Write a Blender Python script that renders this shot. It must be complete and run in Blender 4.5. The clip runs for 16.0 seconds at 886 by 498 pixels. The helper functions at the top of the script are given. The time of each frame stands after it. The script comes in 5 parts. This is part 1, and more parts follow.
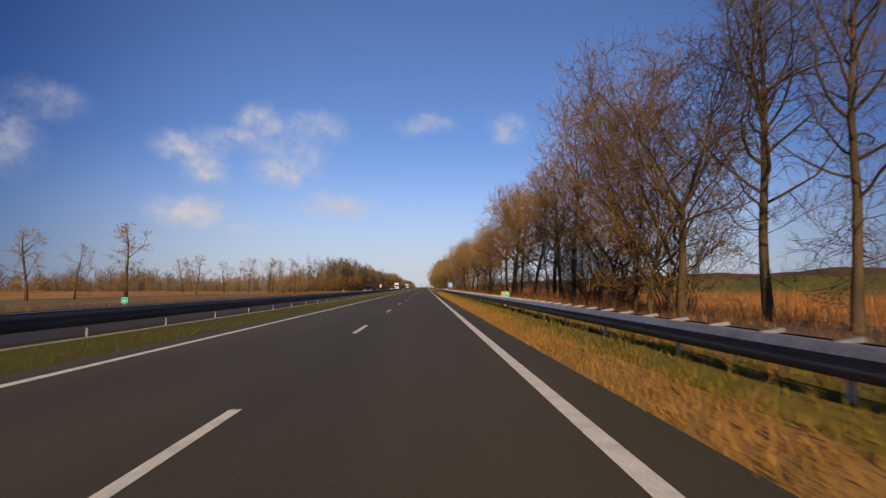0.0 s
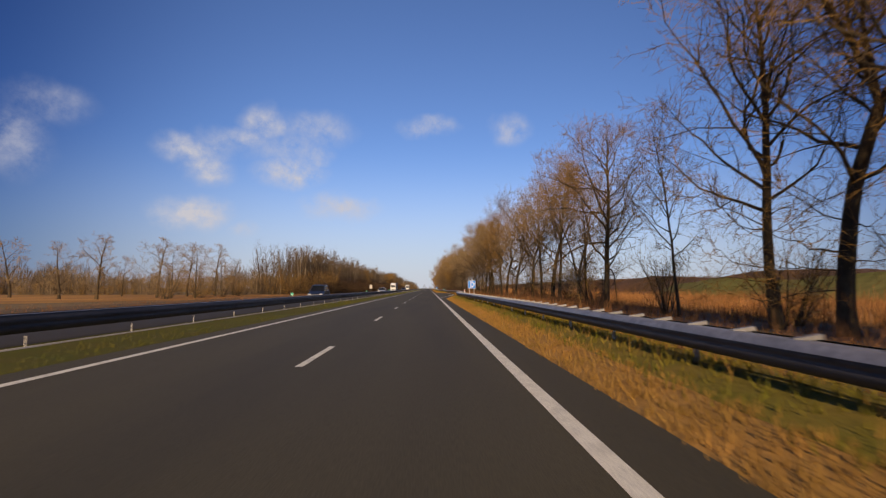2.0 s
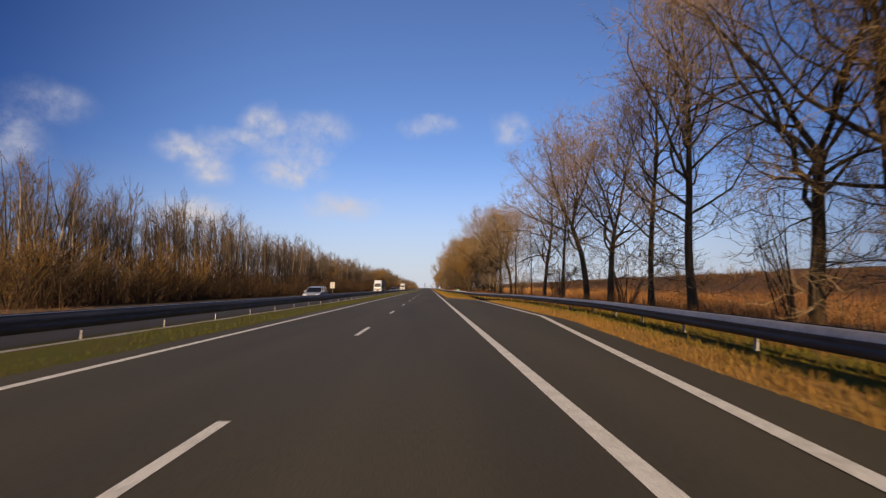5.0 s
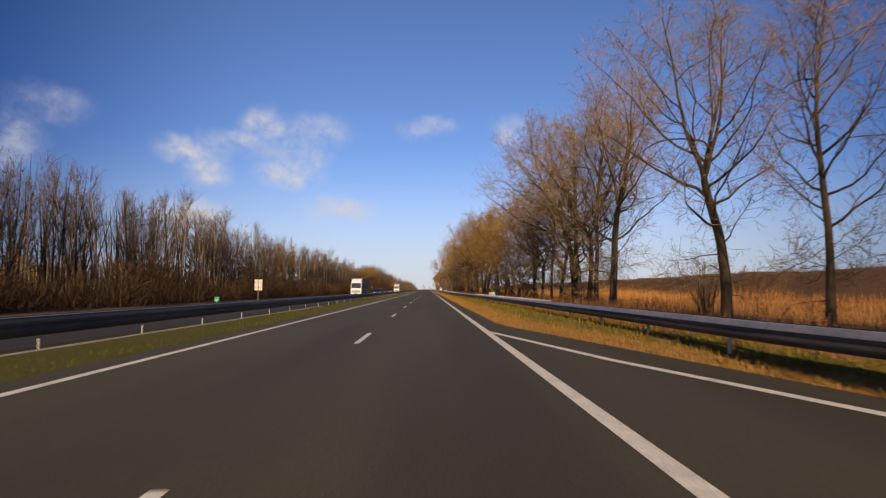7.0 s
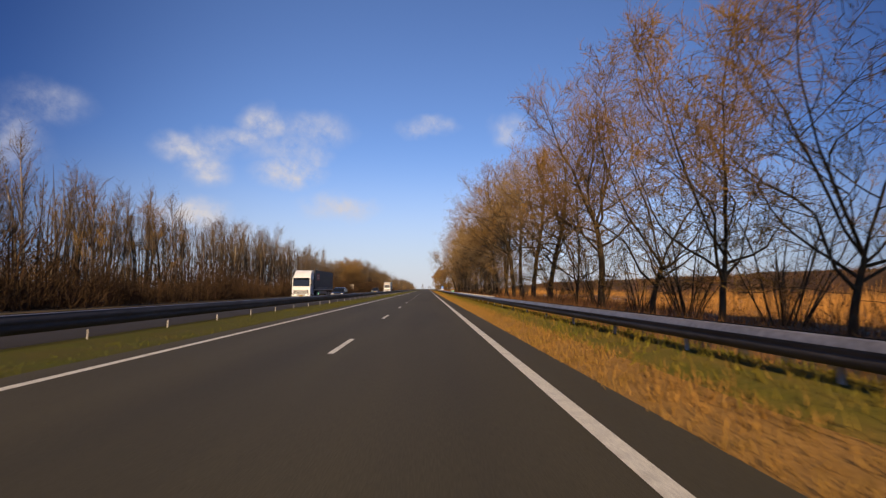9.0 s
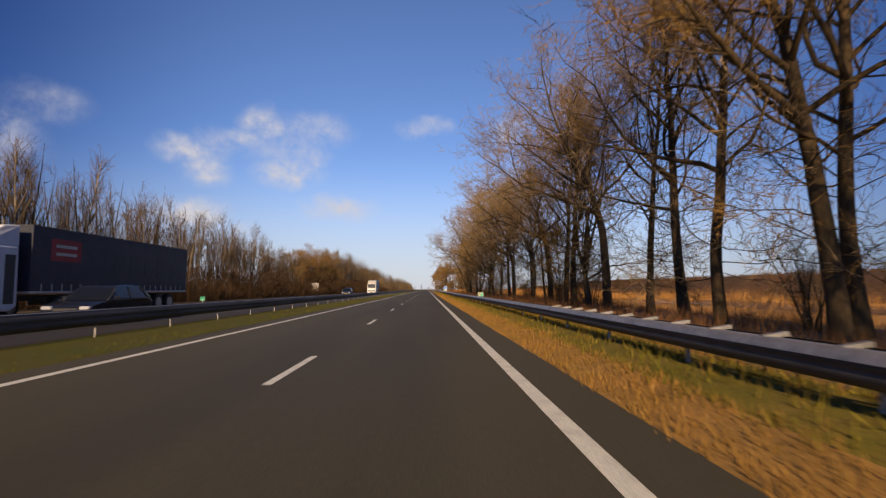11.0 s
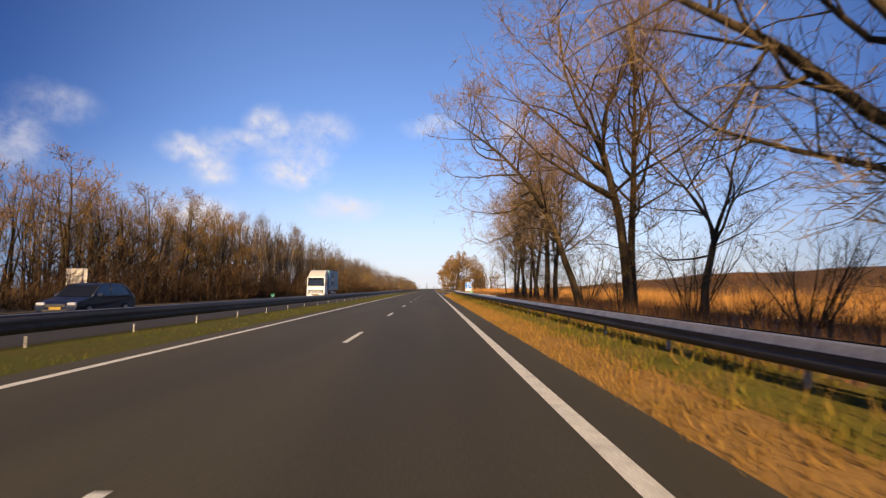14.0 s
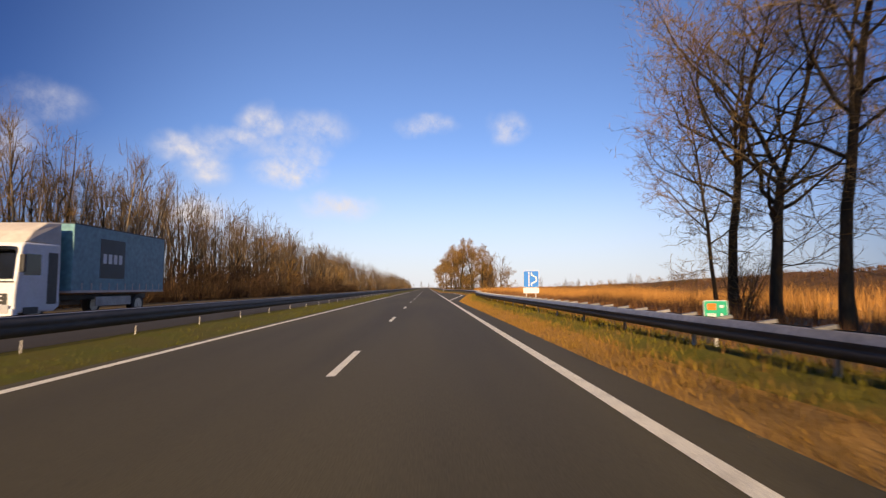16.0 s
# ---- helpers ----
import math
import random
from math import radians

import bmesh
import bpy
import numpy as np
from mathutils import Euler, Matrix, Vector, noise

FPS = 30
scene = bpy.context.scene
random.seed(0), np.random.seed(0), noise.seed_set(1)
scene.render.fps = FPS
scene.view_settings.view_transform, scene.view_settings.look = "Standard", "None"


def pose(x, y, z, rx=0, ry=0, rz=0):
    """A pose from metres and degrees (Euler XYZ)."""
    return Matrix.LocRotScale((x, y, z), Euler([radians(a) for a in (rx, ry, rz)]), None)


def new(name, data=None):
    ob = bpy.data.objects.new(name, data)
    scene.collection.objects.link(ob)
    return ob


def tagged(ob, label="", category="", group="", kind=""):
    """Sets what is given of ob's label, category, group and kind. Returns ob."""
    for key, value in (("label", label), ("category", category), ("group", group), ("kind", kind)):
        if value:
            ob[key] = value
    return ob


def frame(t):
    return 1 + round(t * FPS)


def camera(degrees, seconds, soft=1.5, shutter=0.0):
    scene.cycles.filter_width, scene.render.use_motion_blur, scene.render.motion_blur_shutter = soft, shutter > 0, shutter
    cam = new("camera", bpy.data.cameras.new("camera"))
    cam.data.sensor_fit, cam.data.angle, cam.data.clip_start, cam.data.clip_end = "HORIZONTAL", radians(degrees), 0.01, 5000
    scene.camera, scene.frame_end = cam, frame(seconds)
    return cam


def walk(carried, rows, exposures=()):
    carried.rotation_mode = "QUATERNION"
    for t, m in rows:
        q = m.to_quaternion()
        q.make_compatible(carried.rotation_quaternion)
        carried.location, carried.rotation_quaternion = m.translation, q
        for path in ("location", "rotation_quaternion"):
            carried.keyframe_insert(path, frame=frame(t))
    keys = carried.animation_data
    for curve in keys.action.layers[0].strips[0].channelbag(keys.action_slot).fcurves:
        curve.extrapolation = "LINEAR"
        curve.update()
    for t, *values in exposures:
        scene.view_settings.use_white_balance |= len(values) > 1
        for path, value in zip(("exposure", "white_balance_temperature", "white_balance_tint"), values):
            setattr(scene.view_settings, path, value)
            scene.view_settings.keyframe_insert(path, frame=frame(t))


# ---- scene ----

EYE = 1.29
PATH = [
    (0.0, 0.154, 0.00, -1.92, 4.23, -0.02),
    (0.5, 0.203, 13.10, -1.78, 4.30, -0.04),
    (1.0, 0.230, 26.61, -1.58, 4.37, 0.00),
    (1.5, 0.248, 40.30, -1.60, 4.42, -0.03),
    (2.0, 0.296, 53.97, -1.56, 4.36, -0.02),
    (2.5, 0.340, 67.54, -1.43, 4.30, -0.01),
    (3.0, 0.349, 80.92, -1.32, 4.27, 0.01),
    (3.5, 0.321, 94.09, -1.31, 4.27, 0.00),
    (4.0, 0.251, 107.05, -1.42, 4.27, 0.01),
    (4.5, 0.208, 119.83, -1.47, 4.28, 0.02),
    (7.0, -0.110, 182.14, -1.58, 4.47, 0.10),
    (7.5, -0.108, 194.55, -1.74, 4.44, 0.02),
    (8.0, -0.066, 207.02, -1.70, 4.41, -0.01),
    (10.5, 0.297, 270.54, -1.73, 4.45, -0.11),
    (11.0, 0.320, 283.49, -1.76, 4.47, -0.08),
    (11.5, 0.317, 296.50, -1.69, 4.48, -0.07),
    (12.0, 0.298, 309.56, -1.60, 4.45, -0.05),
    (12.5, 0.284, 322.68, -1.58, 4.40, -0.01),
    (13.0, 0.287, 335.83, -1.63, 4.34, -0.01),
    (13.5, 0.277, 349.00, -1.59, 4.32, -0.06),
    (14.0, 0.248, 362.20, -1.15, 4.38, -0.06),
    (14.5, 0.075, 375.40, -0.85, 4.42, 0.01),
    (15.0, -0.187, 388.61, -0.94, 4.32, 0.09),
    (15.5, -0.366, 401.81, -1.48, 4.27, 0.10),
    (16.0, -0.434, 414.97, -1.75, 4.25, 0.11),
]
cam = camera(81.4, 16.0, soft=1.3, shutter=0.1)
walk(cam, [(t, pose(x, y, EYE, 90 + pitch, roll, yaw)) for t, x, y, yaw, pitch, roll in PATH],
     exposures=[(0.0, -0.12, 6900, 14), (4.5, -0.05, 6950, 14), (8.0, 0.05, 7050, 14), (10.5, 0.0, 7100, 14), (11.0, 0.02, 7100, 14), (12.0, 0.3, 7150, 14), (13.0, 0.38, 7300, 14), (14.5, 0.42, 7300, 14), (16.0, 0.36, 7500, 14)])

# ---- light ----
SUN_AZ, SUN_EL = 184.0, 21.5  # degrees from +y towards +x, and above the horizon

CLOUDS = [  # bearing, height, width, depth in degrees, thickness
    (-17.9, 17.3, 1.5, 1.1, 0.8), (-24.9, 13.7, 2.4, 1.0, 0.75), (-23.2, 12.2, 1.5, 1.2, 0.8), (-15.0, 12.3, 2.4, 1.1, 1.0),
    (-12.7, 16.8, 2.6, 1.3, 0.5), (-9.8, 8.8, 2.8, 1.0, 0.8), (0.0, 17.6, 2.1, 0.6, 0.55), (9.0, 17.4, 1.4, 1.1, 0.6),
    (-36.6, 16.2, 2.3, 1.1, 0.3), (-39.0, 12.7, 1.8, 2.1, 0.4), (-24.5, 7.5, 2.4, 1.1, 1.2), (-12.3, 13.9, 1.1, 0.8, 0.5),
    (-19.6, 15.6, 1.6, 0.8, 0.6), (-15.6, 14.8, 2.8, 1.3, 0.4), (-22.6, 14.9, 1.6, 0.9, 0.5), (-19.6, 6.0, 0.9, 0.5, 0.5),
]


def links(tree):
    def join(a, b):
        tree.links.new(a, b)
    return join


def make_world():
    w = bpy.data.worlds.new("winter_sky")
    scene.world = w
    w.use_nodes = True
    nt = w.node_tree
    nt.nodes.clear()
    join = links(nt)
    N = nt.nodes.new
    out, bg = N("ShaderNodeOutputWorld"), N("ShaderNodeBackground")
    sky = N("ShaderNodeTexSky")
    sky.sky_type = "NISHITA"
    sky.sun_disc = False
    sky.sun_elevation, sky.sun_rotation = radians(SUN_EL), radians(SUN_AZ)
    sky.air_density, sky.dust_density, sky.ozone_density = 1.0, 0.15, 3.5
    sky.altitude = 0
    co = N("ShaderNodeTexCoord")
    # clouds: warped blobs at their bearings, broken up by noise
    warp = N("ShaderNodeTexNoise")
    warp.inputs["Scale"].default_value, warp.inputs["Detail"].default_value = 16, 5
    join(co.outputs["Generated"], warp.inputs["Vector"])
    shift = N("ShaderNodeVectorMath")
    shift.operation = "MULTIPLY_ADD"
    join(warp.outputs["Color"], shift.inputs[0])
    shift.inputs[1].default_value = (0.055, 0.055, 0.045)
    join(co.outputs["Generated"], shift.inputs[2])
    total = None
    for az, el, wide, high, thick in CLOUDS:
        a, e = radians(az), radians(el)
        d = Vector((math.sin(a) * math.cos(e), math.cos(a) * math.cos(e), math.sin(e))) + Vector((0.0275, 0.0275, 0.0225))
        off = N("ShaderNodeVectorMath")
        off.operation = "SUBTRACT"
        join(shift.outputs[0], off.inputs[0])
        off.inputs[1].default_value = d
        sc = N("ShaderNodeVectorMath")
        sc.operation = "MULTIPLY"
        join(off.outputs[0], sc.inputs[0])
        s, h = 0.62 / radians(wide), 0.62 / radians(high)
        sc.inputs[1].default_value = (s, s, h)
        ln = N("ShaderNodeVectorMath")
        ln.operation = "LENGTH"
        join(sc.outputs[0], ln.inputs[0])
        fall = N("ShaderNodeMapRange")
        fall.interpolation_type = "SMOOTHSTEP"
        fall.inputs["From Min"].default_value, fall.inputs["From Max"].default_value = 1.25, 0.0
        fall.inputs["To Max"].default_value = thick
        join(ln.outputs["Value"], fall.inputs["Value"])
        if total is None:
            total = fall.outputs[0]
        else:
            add = N("ShaderNodeMath")
            add.operation = "MAXIMUM"
            join(total, add.inputs[0])
            join(fall.outputs[0], add.inputs[1])
            total = add.outputs[0]
    fine = N("ShaderNodeTexNoise")
    fine.inputs["Scale"].default_value, fine.inputs["Detail"].default_value, fine.inputs["Roughness"].default_value = 30, 8, 0.62
    join(co.outputs["Generated"], fine.inputs["Vector"])
    rng = N("ShaderNodeMapRange")
    rng.inputs["From Min"].default_value, rng.inputs["From Max"].default_value = 0.28, 0.72
    join(fine.outputs["Fac"], rng.inputs["Value"])
    mul = N("ShaderNodeMath")
    mul.operation = "MULTIPLY"
    join(total, mul.inputs[0])
    join(rng.outputs[0], mul.inputs[1])
    amt = N("ShaderNodeMath")
    amt.operation = "MULTIPLY"
    amt.use_clamp = True
    join(mul.outputs[0], amt.inputs[0])
    amt.inputs[1].default_value = 1.6
    mix = N("ShaderNodeMix")
    mix.data_type = "RGBA"
    join(amt.outputs[0], mix.inputs["Factor"])
    tint = N("ShaderNodeMix")
    tint.data_type, tint.blend_type = "RGBA", "MULTIPLY"
    tint.inputs["Factor"].default_value = 1.0
    join(sky.outputs[0], tint.inputs["A"])
    tint.inputs["B"].default_value = SKY_TINT
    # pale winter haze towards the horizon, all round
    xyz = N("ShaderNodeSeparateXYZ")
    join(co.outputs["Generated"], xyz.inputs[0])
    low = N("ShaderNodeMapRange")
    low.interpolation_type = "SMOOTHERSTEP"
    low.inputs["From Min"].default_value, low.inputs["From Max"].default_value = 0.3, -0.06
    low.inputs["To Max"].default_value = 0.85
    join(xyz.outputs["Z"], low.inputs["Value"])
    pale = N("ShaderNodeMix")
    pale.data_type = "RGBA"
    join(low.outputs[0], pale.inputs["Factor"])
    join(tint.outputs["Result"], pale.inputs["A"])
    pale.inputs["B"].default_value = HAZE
    # darkens the sky to both sides of the view, imitating lens vignetting
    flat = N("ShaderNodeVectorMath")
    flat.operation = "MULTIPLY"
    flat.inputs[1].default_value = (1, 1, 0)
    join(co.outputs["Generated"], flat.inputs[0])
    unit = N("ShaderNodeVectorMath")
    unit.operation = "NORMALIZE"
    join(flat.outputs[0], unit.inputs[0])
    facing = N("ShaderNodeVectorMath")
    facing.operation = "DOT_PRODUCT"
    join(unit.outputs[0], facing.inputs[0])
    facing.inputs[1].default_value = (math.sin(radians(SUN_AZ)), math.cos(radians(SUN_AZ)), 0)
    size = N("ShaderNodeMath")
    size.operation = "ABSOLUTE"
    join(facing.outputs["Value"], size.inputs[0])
    vignette = N("ShaderNodeMapRange")
    vignette.interpolation_type = "SMOOTHSTEP"
    vignette.inputs["From Min"].default_value, vignette.inputs["From Max"].default_value = 0.64, 1.0
    join(size.outputs[0], vignette.inputs["Value"])
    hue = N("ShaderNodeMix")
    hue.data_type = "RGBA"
    join(vignette.outputs[0], hue.inputs["Factor"])
    hue.inputs["A"].default_value, hue.inputs["B"].default_value = VIGNETTE_BLUE, (1.1, 1.1, 1.1, 1)
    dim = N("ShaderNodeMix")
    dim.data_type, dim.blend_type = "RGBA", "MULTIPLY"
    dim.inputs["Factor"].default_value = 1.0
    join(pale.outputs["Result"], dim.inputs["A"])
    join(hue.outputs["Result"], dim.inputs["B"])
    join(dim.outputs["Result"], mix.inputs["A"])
    mix.inputs["B"].default_value = CLOUD_COLOUR
    join(mix.outputs["Result"], bg.inputs["Color"])
    bg.inputs["Strength"].default_value = SKY_STRENGTH
    join(bg.outputs[0], out.inputs["Surface"])


HAZE, VIGNETTE_BLUE = (5.0, 5.55, 6.7, 1), (0.2, 0.33, 0.53, 1)
SKY_TINT, CLOUD_COLOUR, SKY_STRENGTH = (0.78, 0.9, 1.2, 1), (5.9, 6.15, 6.9, 1), 0.1
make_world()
lamp = bpy.data.lights.new("sun", "SUN")
lamp.energy, lamp.angle, lamp.color = 5.0, radians(0.6), (1.0, 0.755, 0.47)
sun = new("sun", lamp)
a, e = radians(SUN_AZ), radians(SUN_EL)
to_sun = Vector((math.sin(a) * math.cos(e), math.cos(a) * math.cos(e), math.sin(e)))
sun.matrix_world = Matrix.Translation((0, 0, 60)) @ to_sun.to_track_quat("Z", "Y").to_matrix().to_4x4()


# ---- materials ----
def material(name, base, rough=0.8, metal=0.0, second=None, scale=2.0, fine=30.0, contrast=(0.35, 0.65), bump=0.0,
             bump_scale=60.0, random_value=0.0, island=False, stretch=(1, 1, 1), fine_amount=0.25, specular=0.5):
    m = bpy.data.materials.new(name)
    m.use_nodes = True
    nt = m.node_tree
    join, N = links(nt), nt.nodes.new
    b = nt.nodes["Principled BSDF"]
    b.inputs["Roughness"].default_value, b.inputs["Metallic"].default_value = rough, metal
    b.inputs["Specular IOR Level"].default_value = specular
    geo = N("ShaderNodeNewGeometry")
    vec = N("ShaderNodeVectorMath")
    vec.operation = "MULTIPLY"
    vec.inputs[1].default_value = stretch
    join(geo.outputs["Position"], vec.inputs[0])
    n1, n2 = N("ShaderNodeTexNoise"), N("ShaderNodeTexNoise")
    n1.inputs["Scale"].default_value, n1.inputs["Detail"].default_value = scale, 4
    n2.inputs["Scale"].default_value, n2.inputs["Detail"].default_value = fine, 3
    join(vec.outputs[0], n1.inputs["Vector"])
    join(vec.outputs[0], n2.inputs["Vector"])
    r = N("ShaderNodeMapRange")
    r.inputs["From Min"].default_value, r.inputs["From Max"].default_value = contrast
    join(n1.outputs["Fac"], r.inputs["Value"])
    mix = N("ShaderNodeMix")
    mix.data_type = "RGBA"
    join(r.outputs[0], mix.inputs["Factor"])
    mix.inputs["A"].default_value = (*base, 1)
    mix.inputs["B"].default_value = (*(second or [c * 0.75 for c in base]), 1)
    r2 = N("ShaderNodeMapRange")
    r2.inputs["From Min"].default_value, r2.inputs["From Max"].default_value = 0.25, 0.75
    r2.inputs["To Min"].default_value, r2.inputs["To Max"].default_value = 1 - fine_amount, 1 + fine_amount
    join(n2.outputs["Fac"], r2.inputs["Value"])
    hsv = N("ShaderNodeHueSaturation")
    join(mix.outputs["Result"], hsv.inputs["Color"])
    value = r2.outputs[0]
    if random_value:
        src = geo.outputs["Random Per Island"] if island else N("ShaderNodeObjectInfo").outputs["Random"]
        r3 = N("ShaderNodeMapRange")
        r3.inputs["To Min"].default_value, r3.inputs["To Max"].default_value = 1 - random_value, 1 + random_value
        join(src, r3.inputs["Value"])
        mm = N("ShaderNodeMath")
        mm.operation = "MULTIPLY"
        join(value, mm.inputs[0])
        join(r3.outputs[0], mm.inputs[1])
        value = mm.outputs[0]
    join(value, hsv.inputs["Value"])
    join(hsv.outputs[0], b.inputs["Base Color"])
    if bump:
        n3, bp = N("ShaderNodeTexNoise"), N("ShaderNodeBump")
        n3.inputs["Scale"].default_value, n3.inputs["Detail"].default_value = bump_scale, 3
        join(vec.outputs[0], n3.inputs["Vector"])
        join(n3.outputs["Fac"], bp.inputs["Height"])
        bp.inputs["Strength"].default_value, bp.inputs["Distance"].default_value = bump, 0.02
        join(bp.outputs[0], b.inputs["Normal"])
    return m


ASPHALT = material("asphalt", (0.084, 0.073, 0.041), 0.82, second=(0.06, 0.053, 0.032), scale=0.35, fine=55, bump=0.35, bump_scale=160,
                   stretch=(1.6, 0.12, 1), fine_amount=0.22, specular=0.3)
ASPHALT_FAR = material("asphalt_old", (0.05, 0.046, 0.042), 0.85, scale=0.4, fine=40, stretch=(1.4, 0.12, 1), specular=0.3)
PAINT = material("road_paint", (0.76, 0.74, 0.62), 0.65, second=(0.56, 0.54, 0.45), scale=3.0, fine=45, contrast=(0.45, 0.75), fine_amount=0.3, bump=0.2)
SOIL = material("verge_soil", (0.12, 0.07, 0.03), 0.95, second=(0.05, 0.05, 0.018), scale=1.2, fine=14, bump=0.6, bump_scale=20)
SOIL_GOLD = material("dry_verge", (0.4, 0.22, 0.062), 0.95, second=(0.31, 0.175, 0.05), scale=1.5, fine=18, bump=0.8, bump_scale=25, specular=0.15)
SOIL_GREEN = material("green_verge", (0.14, 0.13, 0.016), 0.95, second=(0.21, 0.15, 0.03), scale=0.9, fine=18, bump=0.8, bump_scale=25, specular=0.15)
DIKE_GREEN = material("dike_grass", (0.13, 0.14, 0.03), 0.95, second=(0.18, 0.16, 0.045), scale=0.05, fine=0.8, specular=0.15)
HEATH = material("heath", (0.16, 0.082, 0.035), 0.95, second=(0.1, 0.06, 0.028), scale=0.08, fine=1.5, bump=0.8, bump_scale=3, specular=0.15)
GOLD_FIELD = material("reed_field", (0.5, 0.26, 0.07), 0.95, second=(0.26, 0.14, 0.045), scale=0.08, fine=1.5, bump=0.8, bump_scale=4, specular=0.15)
WATER = material("ditch_water", (0.05, 0.055, 0.055), 0.08, second=(0.04, 0.045, 0.045), scale=0.3, bump=0.05, bump_scale=3)
BLACK = material("black_rubber", (0.02, 0.02, 0.021), 0.7, second=(0.028, 0.027, 0.026), scale=6)
GRILLE = material("dark_plastic", (0.035, 0.035, 0.037), 0.5, second=(0.05, 0.05, 0.05), scale=6)
RIM = material("wheel_metal", (0.45, 0.45, 0.46), 0.35, 0.8, second=(0.36, 0.36, 0.36), scale=8)
NAVY = material("navy_tarpaulin", (0.022, 0.026, 0.045), 0.55, second=(0.03, 0.034, 0.055), scale=1.2, fine=5, bump=0.3, bump_scale=3)
TEAL = material("teal_tarpaulin", (0.15, 0.34, 0.39), 0.5, second=(0.125, 0.3, 0.35), scale=1.0, fine=5, bump=0.3, bump_scale=3)
RED = material("red_print", (0.45, 0.02, 0.03), 0.5)
DARK_PRINT = material("dark_print", (0.014, 0.03, 0.045), 0.5)
CAR_DARK = material("dark_car_paint", (0.012, 0.014, 0.02), 0.18, second=(0.016, 0.018, 0.024), scale=2, fine_amount=0.05)
CAR_SILVER = material("silver_car_paint", (0.42, 0.45, 0.5), 0.22, 0.4, second=(0.38, 0.41, 0.46), scale=2, fine_amount=0.05)
CAR_BLUE = material("blue_car_paint", (0.008, 0.012, 0.03), 0.35, second=(0.015, 0.024, 0.056), scale=2, fine_amount=0.05)
GLASS_DARK = material("tinted_glass", (0.012, 0.014, 0.016), 0.06, fine_amount=0.02)
PLATE = material("number_plate", (0.4, 0.26, 0.04), 0.5, second=(0.36, 0.23, 0.04), fine_amount=0.05)
LAMP_GLASS = material("lamp_glass", (0.7, 0.72, 0.75), 0.1, 0.3, fine_amount=0.05)
BRICKWORK = material("brick_wall", (0.25, 0.12, 0.075), 0.9, second=(0.2, 0.095, 0.06), scale=3)
ROOF = material("roof_tiles", (0.11, 0.05, 0.035), 0.85, second=(0.08, 0.045, 0.035), scale=2)
GRASS_MEDIAN = material("median_grass", (0.09, 0.1, 0.014), 0.85, second=(0.1, 0.088, 0.016), scale=0.5, random_value=0.15, island=True, specular=0.15)
SOIL_MEDIAN = material("median_soil", (0.085, 0.09, 0.013), 0.95, second=(0.1, 0.085, 0.019), scale=0.9, fine=18, bump=0.8, bump_scale=25, specular=0.15)
POST = material("pale_post", (0.6, 0.57, 0.53), 0.6, second=(0.48, 0.46, 0.43), scale=5)
CONCRETE = material("concrete", (0.5, 0.47, 0.42), 0.8, second=(0.38, 0.35, 0.31), scale=2)
GRASS_GOLD = material("dry_grass", (0.31, 0.168, 0.045), 0.9, second=(0.23, 0.14, 0.035), scale=0.8, random_value=0.25, island=True, specular=0.15)
GRASS_GREEN = material("green_grass", (0.12, 0.115, 0.013), 0.85, second=(0.18, 0.13, 0.022), scale=0.5, random_value=0.4, island=True, specular=0.15)
REED = material("reed", (0.54, 0.27, 0.075), 0.9, second=(0.34, 0.175, 0.052), scale=0.12, random_value=0.35, island=True, specular=0.15)
# darker reed for the first stretch, with lens vignetting put into its colour
REED_DIM = material("brown_reed", (0.37, 0.175, 0.06), 0.9, second=(0.2, 0.1, 0.04), scale=0.16, random_value=0.4, island=True, specular=0.15)
BARK = material("bark", (0.105, 0.072, 0.038), 0.95, second=(0.052, 0.04, 0.024), scale=1.6, fine=12, bump=0.9, bump_scale=14, stretch=(1, 1, 0.35), specular=0.2)
TWIG = material("twigs", (0.33, 0.23, 0.118), 0.9, second=(0.21, 0.15, 0.083), scale=0.4, random_value=0.25, island=True, specular=0.2)
TWIG_GREY = material("plantation_twigs", (0.165, 0.122, 0.078), 0.9, second=(0.1, 0.074, 0.048), scale=0.3, random_value=0.3, island=True, specular=0.2)
TWIG_GOLD = material("golden_twigs", (0.28, 0.165, 0.046), 0.9, second=(0.19, 0.11, 0.035), scale=0.3, random_value=0.25, island=True, specular=0.2)
SAPLING = material("sapling_bark", (0.38, 0.31, 0.21), 0.95, second=(0.2, 0.15, 0.095), scale=1.0, fine=10, bump=0.5, bump_scale=20, random_value=0.25, specular=0.2)
STALK = material("dead_stalks", (0.27, 0.13, 0.052), 0.95, second=(0.15, 0.075, 0.033), scale=0.3, random_value=0.4, island=True, specular=0.15)
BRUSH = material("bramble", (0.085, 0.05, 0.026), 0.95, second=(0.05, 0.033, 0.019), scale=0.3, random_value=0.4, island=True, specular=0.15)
DEAD_LEAF = material("withered_leaves", (0.15, 0.075, 0.035), 0.8, second=(0.07, 0.04, 0.024), scale=1.5, random_value=0.4, island=True, specular=0.3)
ZINC = material("zinc", (0.36, 0.36, 0.38), 0.5, 0.75, second=(0.22, 0.22, 0.24), scale=1.5, fine=12, bump=0.15, bump_scale=12)
# one zinc in two tones: beam faces darkened as shade, tops paled as lit
ZINC_SHADE = material("weathered_zinc", (0.085, 0.078, 0.074), 0.65, 0.25, second=(0.052, 0.047, 0.044), scale=1.2, fine=9, stretch=(1, 0.3, 2), bump=0.15, bump_scale=10)
ZINC_LIT = material("bright_zinc", (0.31, 0.3, 0.3), 0.5, 0.4, second=(0.22, 0.22, 0.22), scale=2.0, fine=12)
